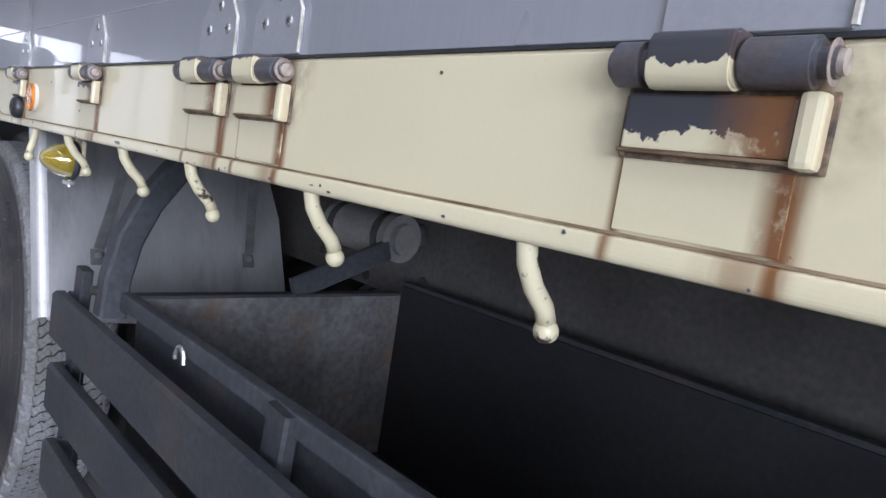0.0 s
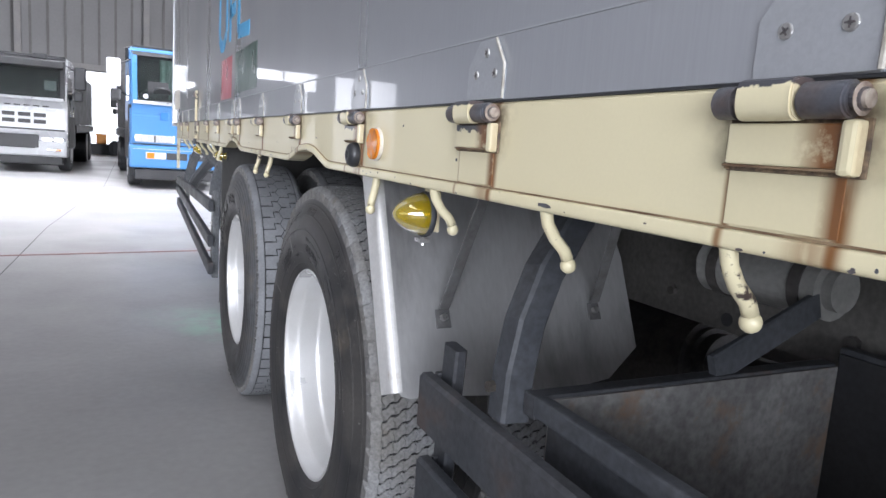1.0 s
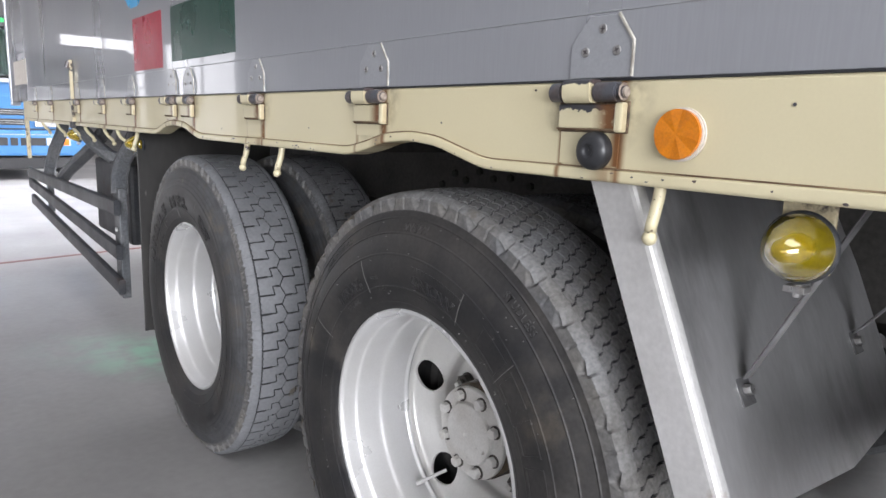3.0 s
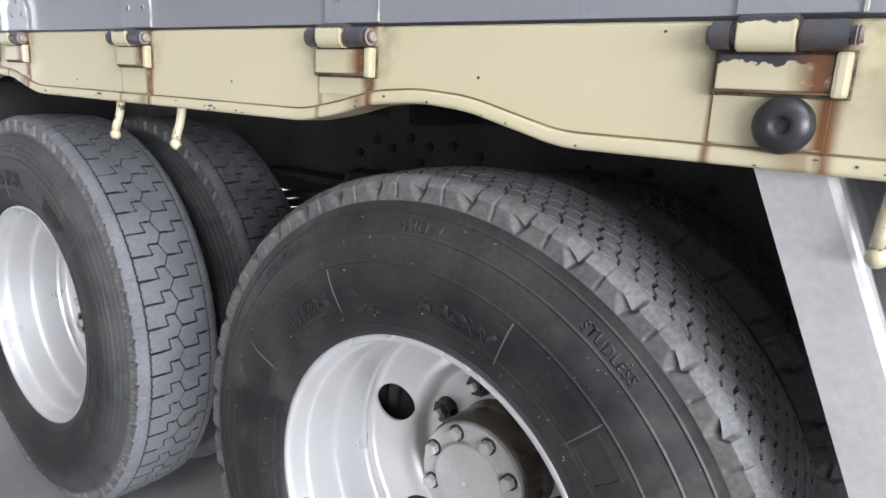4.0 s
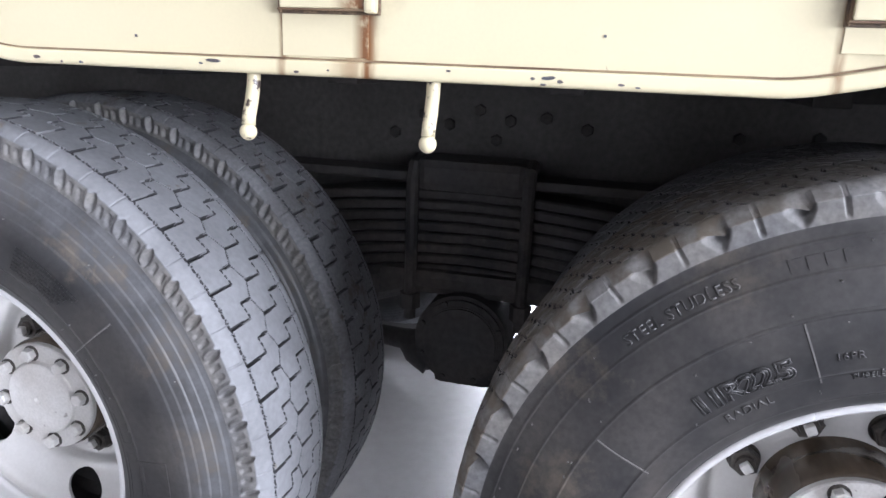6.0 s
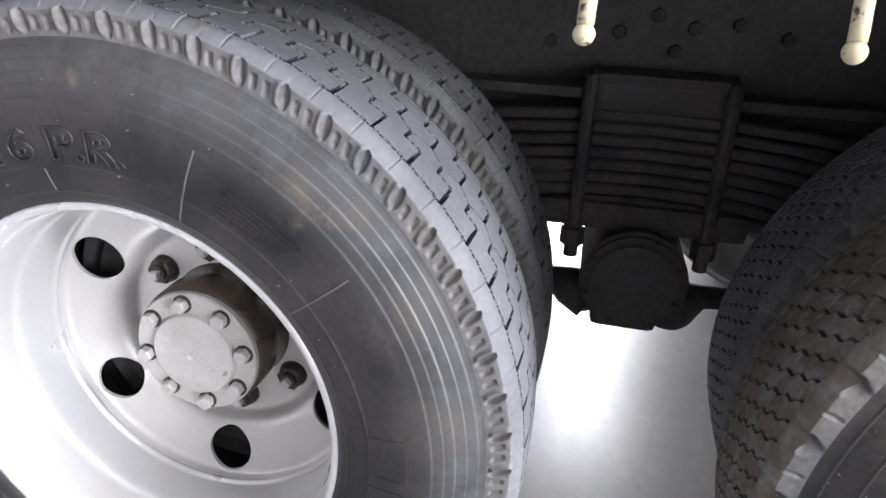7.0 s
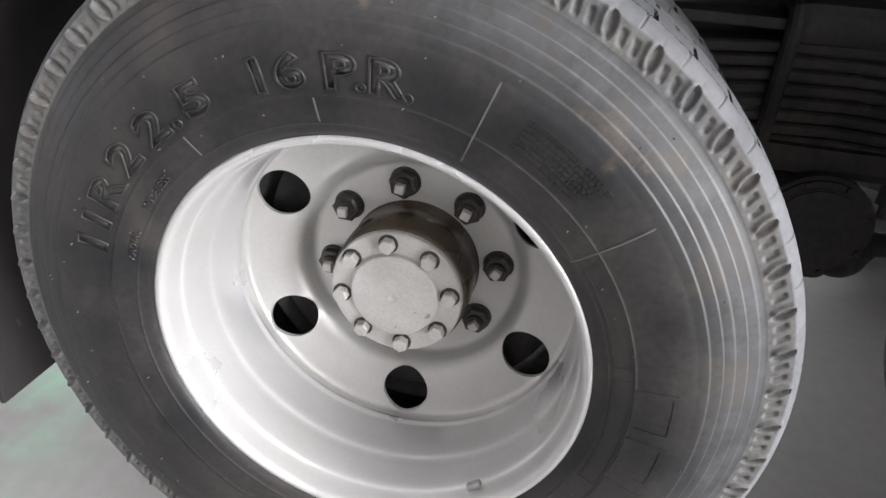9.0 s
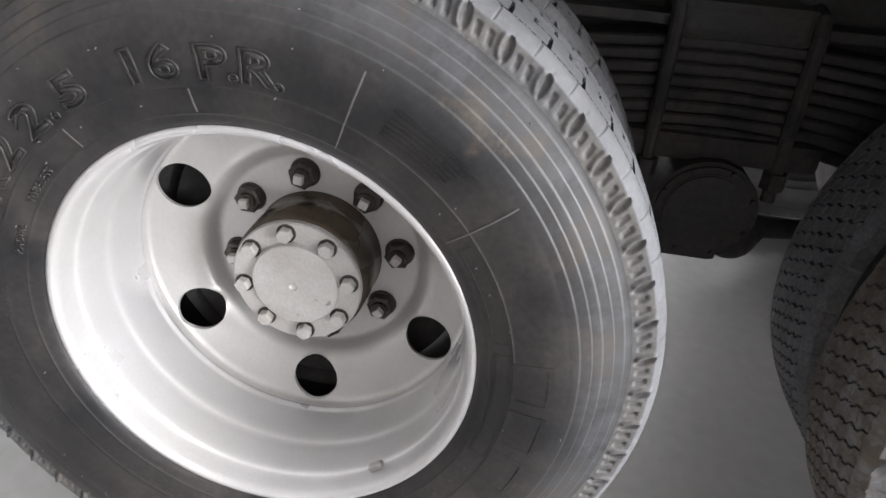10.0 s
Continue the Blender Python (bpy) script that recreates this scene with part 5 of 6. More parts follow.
LET = "raised black lettering on the sidewall"
for ch, a in (("1", 17.4), ("1", 23.0), ("R", 30.2), ("2", 39.5), ("2", 48.9), (".", 54.0), ("5", 59.8), ("1", 73.0), ("6", 78.8), ("P", 87.2), (".", 90.9), ("R", 95.0), (".", 98.9)):
    part("letter", text_on_ring(ch, 0.052, 0.3810, a, side_x, raise_=0.0011, outline=0.0016, stretch=1.2 if ch == "." else 1.35 if a > 70 else 1.6), SIDEWALL, wheel_rib, "raised outlined black letter" if ch == "1" else "")
for words, size, r, a, sp in (("TUBELESS", 0.0135, 0.330, 37.0, 1.1), ("RADIAL", 0.0135, 0.330, 20.5, 1.1)):
    letters(wheel_rib, text_on_ring(words, size, r, a, side_x, width=sp), LET)
WHISKER = shade("pale_rubber_whisker", (0.12, 0.117, 0.112), rough=0.6)
# makers' names are left as plain raised outlines
bm = bmesh.new()
for a0, a1 in ((172, 182), (184, 194), (196, 206), (208, 218)):
    ring_frame(0.352, 0.402, a0, a1, 0.006, 0.0014, bm)
letters(wheel_rib, bm, "plain raised outlines on the sidewall")
bm = ring_frame(0.326, 0.350, 144, 168, 0.0025, 0.001)
ring_frame(0.326, 0.350, 170.5, 200, 0.0025, 0.001, bm)
for a in (111.3, 141.5, 82.0, 52.8):
    lo, hi = (0.318, 0.418) if a > 100 else (0.322, 0.350)
    part("mould_line", ring_bar(lo, hi, a - 0.15, a + 0.15, 0.0013), WHISKER, wheel_rib, "thin pale raised mould line")
letters(wheel_rib, bm, "plain raised outlines on the sidewall")
bm = bmesh.new()
rnd = random.Random(4)
for row in range(7):
    a = 117.5
    while a < 133.5 - row * 0.6:
        w = rnd.uniform(0.35, 1.2)
        ring_bar(0.398 - row * 0.0062, 0.4018 - row * 0.0062, a, a + w, 0.0016, bm)
        a += w + 0.28
for row in range(2):
    a = 0.0
    while a < 9:
        w = rnd.uniform(0.5, 1.6)
        ring_bar(0.362 - row * 0.016, 0.372 - row * 0.016, a - 2, a - 2 + w, 0.0009, bm)
        a += w + 0.5
letters(wheel_rib, bm, "rows of tiny raised bars")
for words, size, r, a, sp in (("STEEL STUDLESS", 0.0175, 0.4735, 52.0, 1.1), ("SNOW", 0.0225, 0.4735, 90.0, 1.2), ("STUDLESS", 0.0185, 0.4735, 128.0, 1.15), ("RADIAL", 0.0150, 0.3420, 53.0, 1.1), ("16PR", 0.0125, 0.3720, 71.0, 1.1), ("TUBELESS", 0.0095, 0.346, 74.0, 1.0)):
    letters(wheel_block, text_on_ring(words, size, r, a, side_x, raise_=0.0011, width=sp), LET)
for words, a, sp in (("SNOW", 102.0, 0.98), ("11R22.5", 54.0, 0.80)):
    letters(wheel_block, text_on_ring(words, 0.032, 0.3720, a, side_x, raise_=0.0008, width=sp, outline=0.0010, stretch=1.32), "raised outlined lettering on the sidewall")
bm = bmesh.new()
for a0, a1 in ((123.5, 134.5), (137, 146), (148.5, 157.5), (160, 169)):
    ring_frame(0.356, 0.404, a0, a1, 0.0045, 0.0013, bm)
for a0 in (66.5, 68.6, 70.7, 72.8):
    ring_bar(0.4665, 0.4795, a0, a0 + 1.5, 0.001, bm)
a = 92.0
while a < 114:
    w = rnd.uniform(0.6, 1.4)
    ring_bar(0.394, 0.402, a, a + w, 0.0009, bm)
    a += w + 0.5
a = 94.0
while a < 100:
    ring_bar(0.338, 0.345, a, a + 0.8, 0.0009, bm)
    a += 1.2
letters(wheel_block, bm, "plain raised outlines and bars on the sidewall")
for a in (66.0, 114.0, 136, 30):
    part("mould_line", ring_bar(0.345, 0.416, a - 0.13, a + 0.13, 0.0012), WHISKER, wheel_block, "thin pale raised mould line")


def vent_pips(w, seed, count):
    """Short rubber whiskers of the mould, scattered over the sidewall."""
    rnd = random.Random(seed)
    bm = bmesh.new()
    for _ in range(count):
        r, a = rnd.choice((0.337, 0.355, 0.41, 0.424, 0.452, 0.484)) + rnd.uniform(-0.004, 0.004), rnd.uniform(0, 2 * math.pi)
        p = Vector((side_x(r), r * math.cos(a), r * math.sin(a)))
        rod(p + Vector((0.001, 0, 0)), p + Vector((-0.0032, rnd.uniform(-0.002, 0.002), rnd.uniform(-0.002, 0.002))), 0.0009, seg=5, bm=bm)
    tagged(part("rubber_whisker", bm, WHISKER, w), kind="stuff")


vent_pips(wheel_rib, 3, 70)
vent_pips(wheel_block, 5, 110)
# valve stem of the forward pair, balance weight of the other
bm = rod((0.236, 0.135, -0.165), (0.184, 0.166, -0.193), 0.0042, seg=10)
rod((0.190, 0.1625, -0.190), (0.173, 0.1725, -0.1985), 0.0058, seg=10, bm=bm, bevel=0.001)
part("valve_stem", bm, SCREW, wheel_block, "thin metal valve stem")
a = radians(-127.0)
part("balance_weight", box((0.052, 0.2795 * math.cos(a) - 0.012, 0.2795 * math.sin(a) - 0.004), (0.064, 0.2795 * math.cos(a) + 0.012, 0.2795 * math.sin(a) + 0.005), 0.003, turn=Matrix.Rotation(a + math.pi / 2, 4, "X")), SCREW, wheel_rib)

# inner wheel of each pair, and the plain pairs on the far side
inner_prof = [(0.31, 0.302), (0.315, 0.290), (0.34, 0.276), (0.44, 0.262), (0.53, 0.276), (0.555, 0.290), (0.56, 0.302)]
INNER_RIB = tyre_mesh("rib", 1300, 84, 0.012, TREAD_INNER_SHADED)
INNER_BLOCK = tyre_mesh("block", 1320, 84, 0.012, TREAD_INNER_SHADED)
V_IN, F_IN = revolve(inner_prof, 72)
INNER_RIM = mesh_of("inner_wheel", V_IN, F_IN)
V_D, F_D = revolve([(0.303, 0.262), (0.306, 0.20), (0.306, 0.086)], 72)
INNER_DISC = mesh_of("inner_disc", V_D, F_D)
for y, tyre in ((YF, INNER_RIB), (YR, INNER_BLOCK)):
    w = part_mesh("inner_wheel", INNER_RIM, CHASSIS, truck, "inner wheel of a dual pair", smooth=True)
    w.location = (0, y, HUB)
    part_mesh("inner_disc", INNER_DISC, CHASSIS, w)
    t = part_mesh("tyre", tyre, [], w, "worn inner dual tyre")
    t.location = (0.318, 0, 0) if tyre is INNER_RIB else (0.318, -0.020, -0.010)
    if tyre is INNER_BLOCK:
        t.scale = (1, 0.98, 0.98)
PLAIN = tyre_mesh("rib", 200, 16, 0.02)
for y in (YF, YR):
    for x in (1.886, 2.204):
        w = part_mesh("inner_wheel", INNER_RIM, CHASSIS, truck, smooth=True)
        w.location = (x - 0.30, y, HUB)
        t = part_mesh("tyre", PLAIN, [], w)
        part_mesh("inner_disc", INNER_DISC, CHASSIS, w)
        t.location = (0.30, 0, 0)
    part("axle_beam", rod((0.31, y, HUB), (2.18, y, HUB), 0.075, seg=20), CHASSIS, truck)

# ---- under the truck ----
for y in (YF, YR):
    v, f = revolve(smooth_profile([(0.92, 0.076), (1.0, 0.11), (1.08, 0.20), (1.20, 0.225), (1.32, 0.20), (1.40, 0.11), (1.48, 0.076)], 5), 36)
    part_mesh("differential", mesh_of("differential", [(a, b + y, c + HUB) for a, b, c in v], f), CHASSIS, truck, "round axle differential housing", smooth=True)
    nose = bmesh.new()
    rod((1.2, y + 0.02, 0.50), (1.2, y - 0.42, 0.57), 0.215, 0.135, seg=32, bm=nose, bevel=0.02)
    rod((1.2, y - 0.42, 0.57), (1.2, y - 0.46, 0.575), 0.10, seg=24, bm=nose)
    rod((1.2, y - 0.46, 0.575), (1.2, y - 0.53, 0.585), 0.065, seg=16, bm=nose)
    part("differential_nose", nose, CHASSIS, truck, "dark differential carrier with its yoke flange")
part("propeller_shaft", rod((1.2, YR - 0.53, 0.585), (1.2, Y0, 0.74), 0.055, seg=20), CHASSIS, truck)
part("propeller_shaft", rod((1.2, YF - 0.53, 0.585), (1.2, YR + 0.2, 0.56), 0.045, seg=20), CHASSIS, truck)
for x0 in (0.79, 1.55):
    part("sub_frame", box((x0, Y0, 1.0745), (x0 + 0.09, Y1 - 0.1, 1.1645), 0.004), CHASSIS, truck)
for x0 in (0.80, 1.60):
    bm = bmesh.new()
    s = 1 if x0 < 1.2 else -1
    box((x0, Y0, 0.80), (x0 + 0.008, Y1 - 0.2, 1.074), bm=bm)
    box((x0 + (0.0085 if s > 0 else -0.07), Y0, 0.80), (x0 + (0.078 if s > 0 else -0.0005), Y1 - 0.2, 0.808), bm=bm)
    frame_rail = part("frame_rail", bm, FRAME_PAINT, truck, "faded grey ladder frame rail")
    if s > 0:
        for y, z in ((3.03, 1.005), (2.97, 0.985), (2.90, 1.02), (2.83, 1.0), (2.75, 1.01), (3.10, 0.96), (2.86, 0.955), (2.66, 0.99), (1.62, 0.86), (1.15, 0.86), (2.35, 0.99), (2.2, 1.0), (2.05, 0.98)):
            bm = rod((x0 - 0.0005, y, z), (x0 - 0.012, y, z), 0.0145, 0.012, seg=6)
            part("frame_bolt", bm, CHASSIS, frame_rail)
# flat black discs on the rail paint the shade inside its holes
for y, z in ((1.448, 0.828), (1.395, 0.828)):
    part("frame_hole_disc", rod((0.7985, y, z), (0.81, y, z), 0.016, seg=16), INSIDE_SHADE, truck, "dark hole in the frame rail")
# added box, no known part: keeps the bright far floor out of view
part("far_floor_blocker", box((1.86, -1.6, 0.42), (2.42, 1.45, 1.02), 0.03), CHASSIS, truck, "dark box on the far side of the frame")
for y in (0.3, 1.2, 2.2, 2.9, 3.6, 4.8, 5.9):
    part("cross_member", box((0.88, y - 0.05, 0.82), (1.52, y + 0.05, 1.04), 0.01), CHASSIS, truck)
# trunnion with its leaf springs between the axles
TY = 2.885
spring = part("leaf_spring", box((0.66, TY - 0.5, 0.872), (0.75, TY + 0.5, 0.892), 0.003), CHASSIS, truck, "dark rusty leaf spring pack")
for i in range(8):
    z = 0.848 - i * 0.024
    half = 0.56 - 0.028 * i
    pts = [(0.705, TY + half * q, z - 0.06 * q * q) for q in (-1, -0.75, -0.5, -0.25, 0, 0.25, 0.5, 0.75, 1)]
    part("leaf", sweep(pts, rect_section(0.088, 0.021, 0.004)), CHASSIS, spring)
part("spring_seat", box((0.675, TY - 0.105, 0.668), (0.740, TY + 0.105, 0.905), 0.014), CHASSIS, spring)
part("spring_plate", box((0.655, TY - 0.122, 0.852), (0.77, TY + 0.122, 0.925), 0.02), CHASSIS, spring)
for dy in (-0.125, 0.125):
    bm = sweep([(0.650, TY + dy, 0.60), (0.650, TY + dy, 0.88), (0.662, TY + dy, 0.907), (0.70, TY + dy, 0.917), (0.745, TY + dy, 0.907), (0.758, TY + dy, 0.88), (0.758, TY + dy, 0.60)], ring_section(0.014, 10), up=(0, 1, 0))
    part("u_bolt", bm, CHASSIS, spring)
    part("u_bolt_nut", rod((0.650, TY + dy, 0.588), (0.650, TY + dy, 0.622), 0.024, seg=6), CHASSIS, spring)
    part("u_bolt_end", rod((0.650, TY + dy, 0.562), (0.650, TY + dy, 0.589), 0.014, seg=10), CHASSIS, spring)
TZ = 0.534
bm = rod((0.61, TY - 0.003, TZ), (0.86, TY - 0.003, TZ), 0.104, seg=48, bevel=0.008)
trunnion = part("trunnion", bm, CHASSIS, truck, "dusty round trunnion hub cover")
part("trunnion_cover", rod((0.600, TY - 0.003, TZ), (0.6095, TY - 0.003, TZ), 0.084, seg=48, bevel=0.004), CHASSIS, trunnion)
for i in range(8):
    a = math.pi / 8 + i * math.pi / 4
    part("cover_bolt", rod((0.602, TY - 0.003 + 0.092 * math.cos(a), TZ + 0.092 * math.sin(a)), (0.61, TY - 0.003 + 0.092 * math.cos(a), TZ + 0.092 * math.sin(a)), 0.007, seg=6), CHASSIS, trunnion)
bm = box((0.645, TY - 0.20, 0.622), (0.80, TY + 0.20, 0.680), 0.018)
part("trunnion_bracket", bm, CHASSIS, trunnion)
bm = box((0.70, TY - 0.075, 0.455), (0.82, TY + 0.075, 0.63), 0.03)
part("trunnion_bracket", bm, CHASSIS, trunnion)
for sgn, ball in ((-1, 0.058), (1, 0.046)):
    bm = sweep([(0.70, TY + sgn * 0.08, 0.456), (0.70, TY + sgn * 0.125, 0.472), (0.71, TY + sgn * 0.155, 0.480), (0.72, TY + sgn * 0.25, 0.482), (0.74, TY + sgn * 0.62, 0.49)], ring_section(0.022, 14), scale=[2.4, 1.9, 1.15, 1.0, 1.0])
    bmesh.ops.create_uvsphere(bm, u_segments=18, v_segments=10, radius=ball, matrix=Matrix.Translation((0.70, TY + sgn * 0.092, 0.462)))
    part("torque_rod", bm, CHASSIS, trunnion, smooth=True)
part("trunnion_base", box((0.66, TY - 0.07, 0.402), (0.80, TY + 0.07, 0.50), 0.02), CHASSIS, trunnion)
# added can, no known part: blocks bright floor seen between the tyres
part("bright_gap_plug", rod((0.93, 3.21, 0.50), (0.93, 3.43, 0.50), 0.105, seg=28, bevel=0.03), CHASSIS, truck, "dusty round brake chamber")
# air tank seen over the tray
bm = rod((0.70, 1.12, 0.97), (0.70, 1.43, 0.97), 0.060, seg=36, bevel=0.02)
tank = part("air_tank", bm, TANK_PAINT, truck, "pale grey air tank", smooth=False)
for y in (1.18, 1.37):
    v, f = revolve([(-0.012, 0.0605), (-0.012, 0.0635), (0.012, 0.0635), (0.012, 0.0605)], 36)
    part_mesh("tank_band", mesh_of("tank_band", [(0.70 + b, y + a_, 0.97 + c) for a_, b, c in v], f), CHASSIS, tank)

# ---- open tray and side rails ahead of the guard ----
TX0, TX1, TY1 = 0.075, 0.70, 1.115
tray = part("tray", box((TX0, Y0 + 0.4, 0.425), (TX1, TY1, 0.431)), INSIDE_SHADE, truck, "open rusty black steel tray under the body")
part("tray_end", box((TX0 + 0.003, TY1 - 0.006, 0.432), (TX1 - 0.003, TY1, 0.835), 0.001), TRAY_STEEL, tray, "rusty inner end wall")
part("tray_wall", box((TX0, Y0 + 0.4, 0.432), (TX0 + 0.006, TY1 - 0.0065, 0.832), 0.001), BLACK_STEEL, tray)
part("tray_wall", box((TX1 - 0.006, Y0 + 0.4, 0.432), (TX1, TY1 - 0.0065, 0.86), 0.001), INSIDE_SHADE, tray)
part("tray_edge", box((TX0 - 0.022, Y0 + 0.4, 0.812), (TX0 - 0.0005, TY1 + 0.002, 0.842), 0.004), ARM_STEEL, tray, "scuffed folded tray edge")
part("tray_edge", box((TX0 - 0.02, TY1 + 0.0005, 0.805), (TX1, TY1 + 0.03, 0.840), 0.004), BLACK_STEEL, tray)
part("tray_edge", box((TX1 + 0.0005, Y0 + 0.4, 0.84), (TX1 + 0.03, TY1, 0.870), 0.004), BLACK_STEEL, tray)
ring = sweep([(0.047, 0.842 + 0.016 * math.cos(q), 0.805 + 0.022 * math.sin(q)) for q in [math.pi * i / 10 for i in range(11)]], ring_section(0.004, 8), up=(1, 0, 0))
part("lashing_eye", ring, SCREW, tray)


def side_rail(points, h, w, label):
    return part("side_rail", sweep(points, rect_section(w, h, 0.006)), BLACK_STEEL, truck, label)


RAIL = "scuffed black steel side guard rail"
for z, yend in ((0.735, 1.395), (0.585, 1.385), (0.425, 1.37)):
    side_rail([(0.020, Y0 + 0.4, z), (0.020, 0.4, z), (0.020, yend, z)], 0.10, 0.028, RAIL)
    part("rail_end", box((0.034, yend - 0.012, z - 0.05), (0.075, yend, z + 0.05), 0.003), BLACK_STEEL, truck)
for y in (1.36, 0.55, -0.4):
    bm = sweep([(0.052, y + 0.02, 0.34), (0.052, y + 0.012, 0.60), (0.052, y - 0.004, 0.84)], rect_section(0.05, 0.022, 0.004), up=(1, 0, 0))
    part("rail_post", bm, BLACK_STEEL, truck, "flat black post behind the side rails")
# curved hangers
for y in (1.13,):
    pts = [(0.200, y + 0.095, 1.118), (0.158, y + 0.082, 1.07), (0.102, y + 0.062, 1.00), (0.067, y + 0.047, 0.93), (0.051, y + 0.040, 0.86), (0.048, y + 0.040, 0.79)]
    bm = sweep(pts, [(-0.024, -0.018), (-0.019, -0.023), (0.019, -0.023), (0.024, -0.018), (0.024, 0.018), (0.019, 0.023), (-0.019, 0.023), (-0.024, 0.018)], up=(0, 1, 0))
    part("hanger_arm", bm, ARM_STEEL, truck, "curved dark grey hanger arm")
    part("hanger_bolt", rod((0.03, y + 0.052, 0.835), (0.016, y + 0.052, 0.835), 0.009, seg=6), NUT_DARK, truck)
part("tray_strut", sweep([(0.40, 1.125, 0.848), (0.62, 1.142, 0.925), (0.785, 1.160, 0.985)], rect_section(0.052, 0.014, 0.003), up=(0, 1, 0)), ARM_STEEL, truck, "flat dark steel strut from the tray to the frame")

# ---- side guard past the rearmost wheel ----
for pts in ([(0.02, 4.52, 0.745), (0.02, 7.05, 0.722)], [(0.02, 4.52, 0.535), (0.02, 7.05, 0.645)], [(0.02, 4.50, 0.372), (0.02, 4.58, 0.378), (0.02, 6.98, 0.530)]):
    side_rail(pts, 0.072, 0.03, RAIL)
GUARD_STEEL = shade("scuffed_grey_guard_steel", (0.075, 0.080, 0.088), (0.12, 0.122, 0.126), rough=0.5, metal=0.1, big=8, fine=90, mix=0.9, bump=0.2, spread=0.3)
post = part("rail_post", box((0.037, 4.565, 0.30), (0.075, 4.665, 0.83), 0.006), GUARD_STEEL, truck, "scuffed grey guard post")
for z in (0.37, 0.55, 0.63):
    part("bolt", rod((0.037, 4.615, z), (0.028, 4.615, z), 0.011, seg=6), SCREW, post)
part("rail_post", box((0.037, 6.40, 0.50), (0.066, 6.49, 0.80), 0.004), GUARD_STEEL, truck)
for pts in ([(0.055, 4.62, 0.80), (0.062, 4.635, 0.88), (0.085, 4.65, 0.95), (0.120, 4.63, 1.03), (0.150, 4.60, 1.10)],
            [(0.052, 6.45, 0.74), (0.060, 6.45, 0.80), (0.090, 6.43, 0.92), (0.130, 6.41, 1.02), (0.150, 6.40, 1.10)],
            [(0.052, 6.02, 0.75), (0.065, 5.90, 0.81), (0.095, 5.70, 0.89), (0.135, 5.50, 0.98), (0.170, 5.32, 1.09)],
            [(0.040, 5.36, 1.10), (0.075, 5.32, 1.05), (0.115, 5.28, 0.99), (0.170, 5.24, 0.94), (0.260, 5.20, 0.91)]):
    part("hanger_arm", sweep(pts, rect_section(0.072, 0.050, 0.014), up=(0, 1, 0)), GUARD_STEEL, truck, "bent scuffed grey guard stay")
part("battery_box", box((0.16, 4.85, 0.50), (0.62, 5.60, 0.92), 0.02), BLACK_STEEL, truck, "dark box behind the side guard")
# gate stanchion, end post and latches
st = part("gate_stanchion", box((-0.016, 5.200, 1.10), (0.0, 5.222, 1.44), 0.004), CREAM_WORN, truck, "worn cream gate stanchion")
part("stanchion_latch", rod((-0.026, 5.212, 1.40), (-0.016, 5.212, 1.43), 0.012, seg=12), PIN_STEEL, st)
part("stanchion_foot", box((-0.022, 5.18, 1.09), (0.0, 5.245, 1.125), 0.004), BLACK_STEEL, st)
part("end_post", box((0.0, 6.955, 0.83), (0.025, 6.985, 1.24), 0.006), CREAM_WORN, truck, "cream end post")
part("corner_post", box((-0.004, Y1 + 0.622, 1.21), (0.06, Y1 + 0.67, 3.56), 0.006), ALU_PLATE, truck)
part("label_plate", box((0.0010, 6.75, 1.36), (0.0034, 7.35, 1.53), 0.0), WHITE_RING, truck, "pale riveted plate")


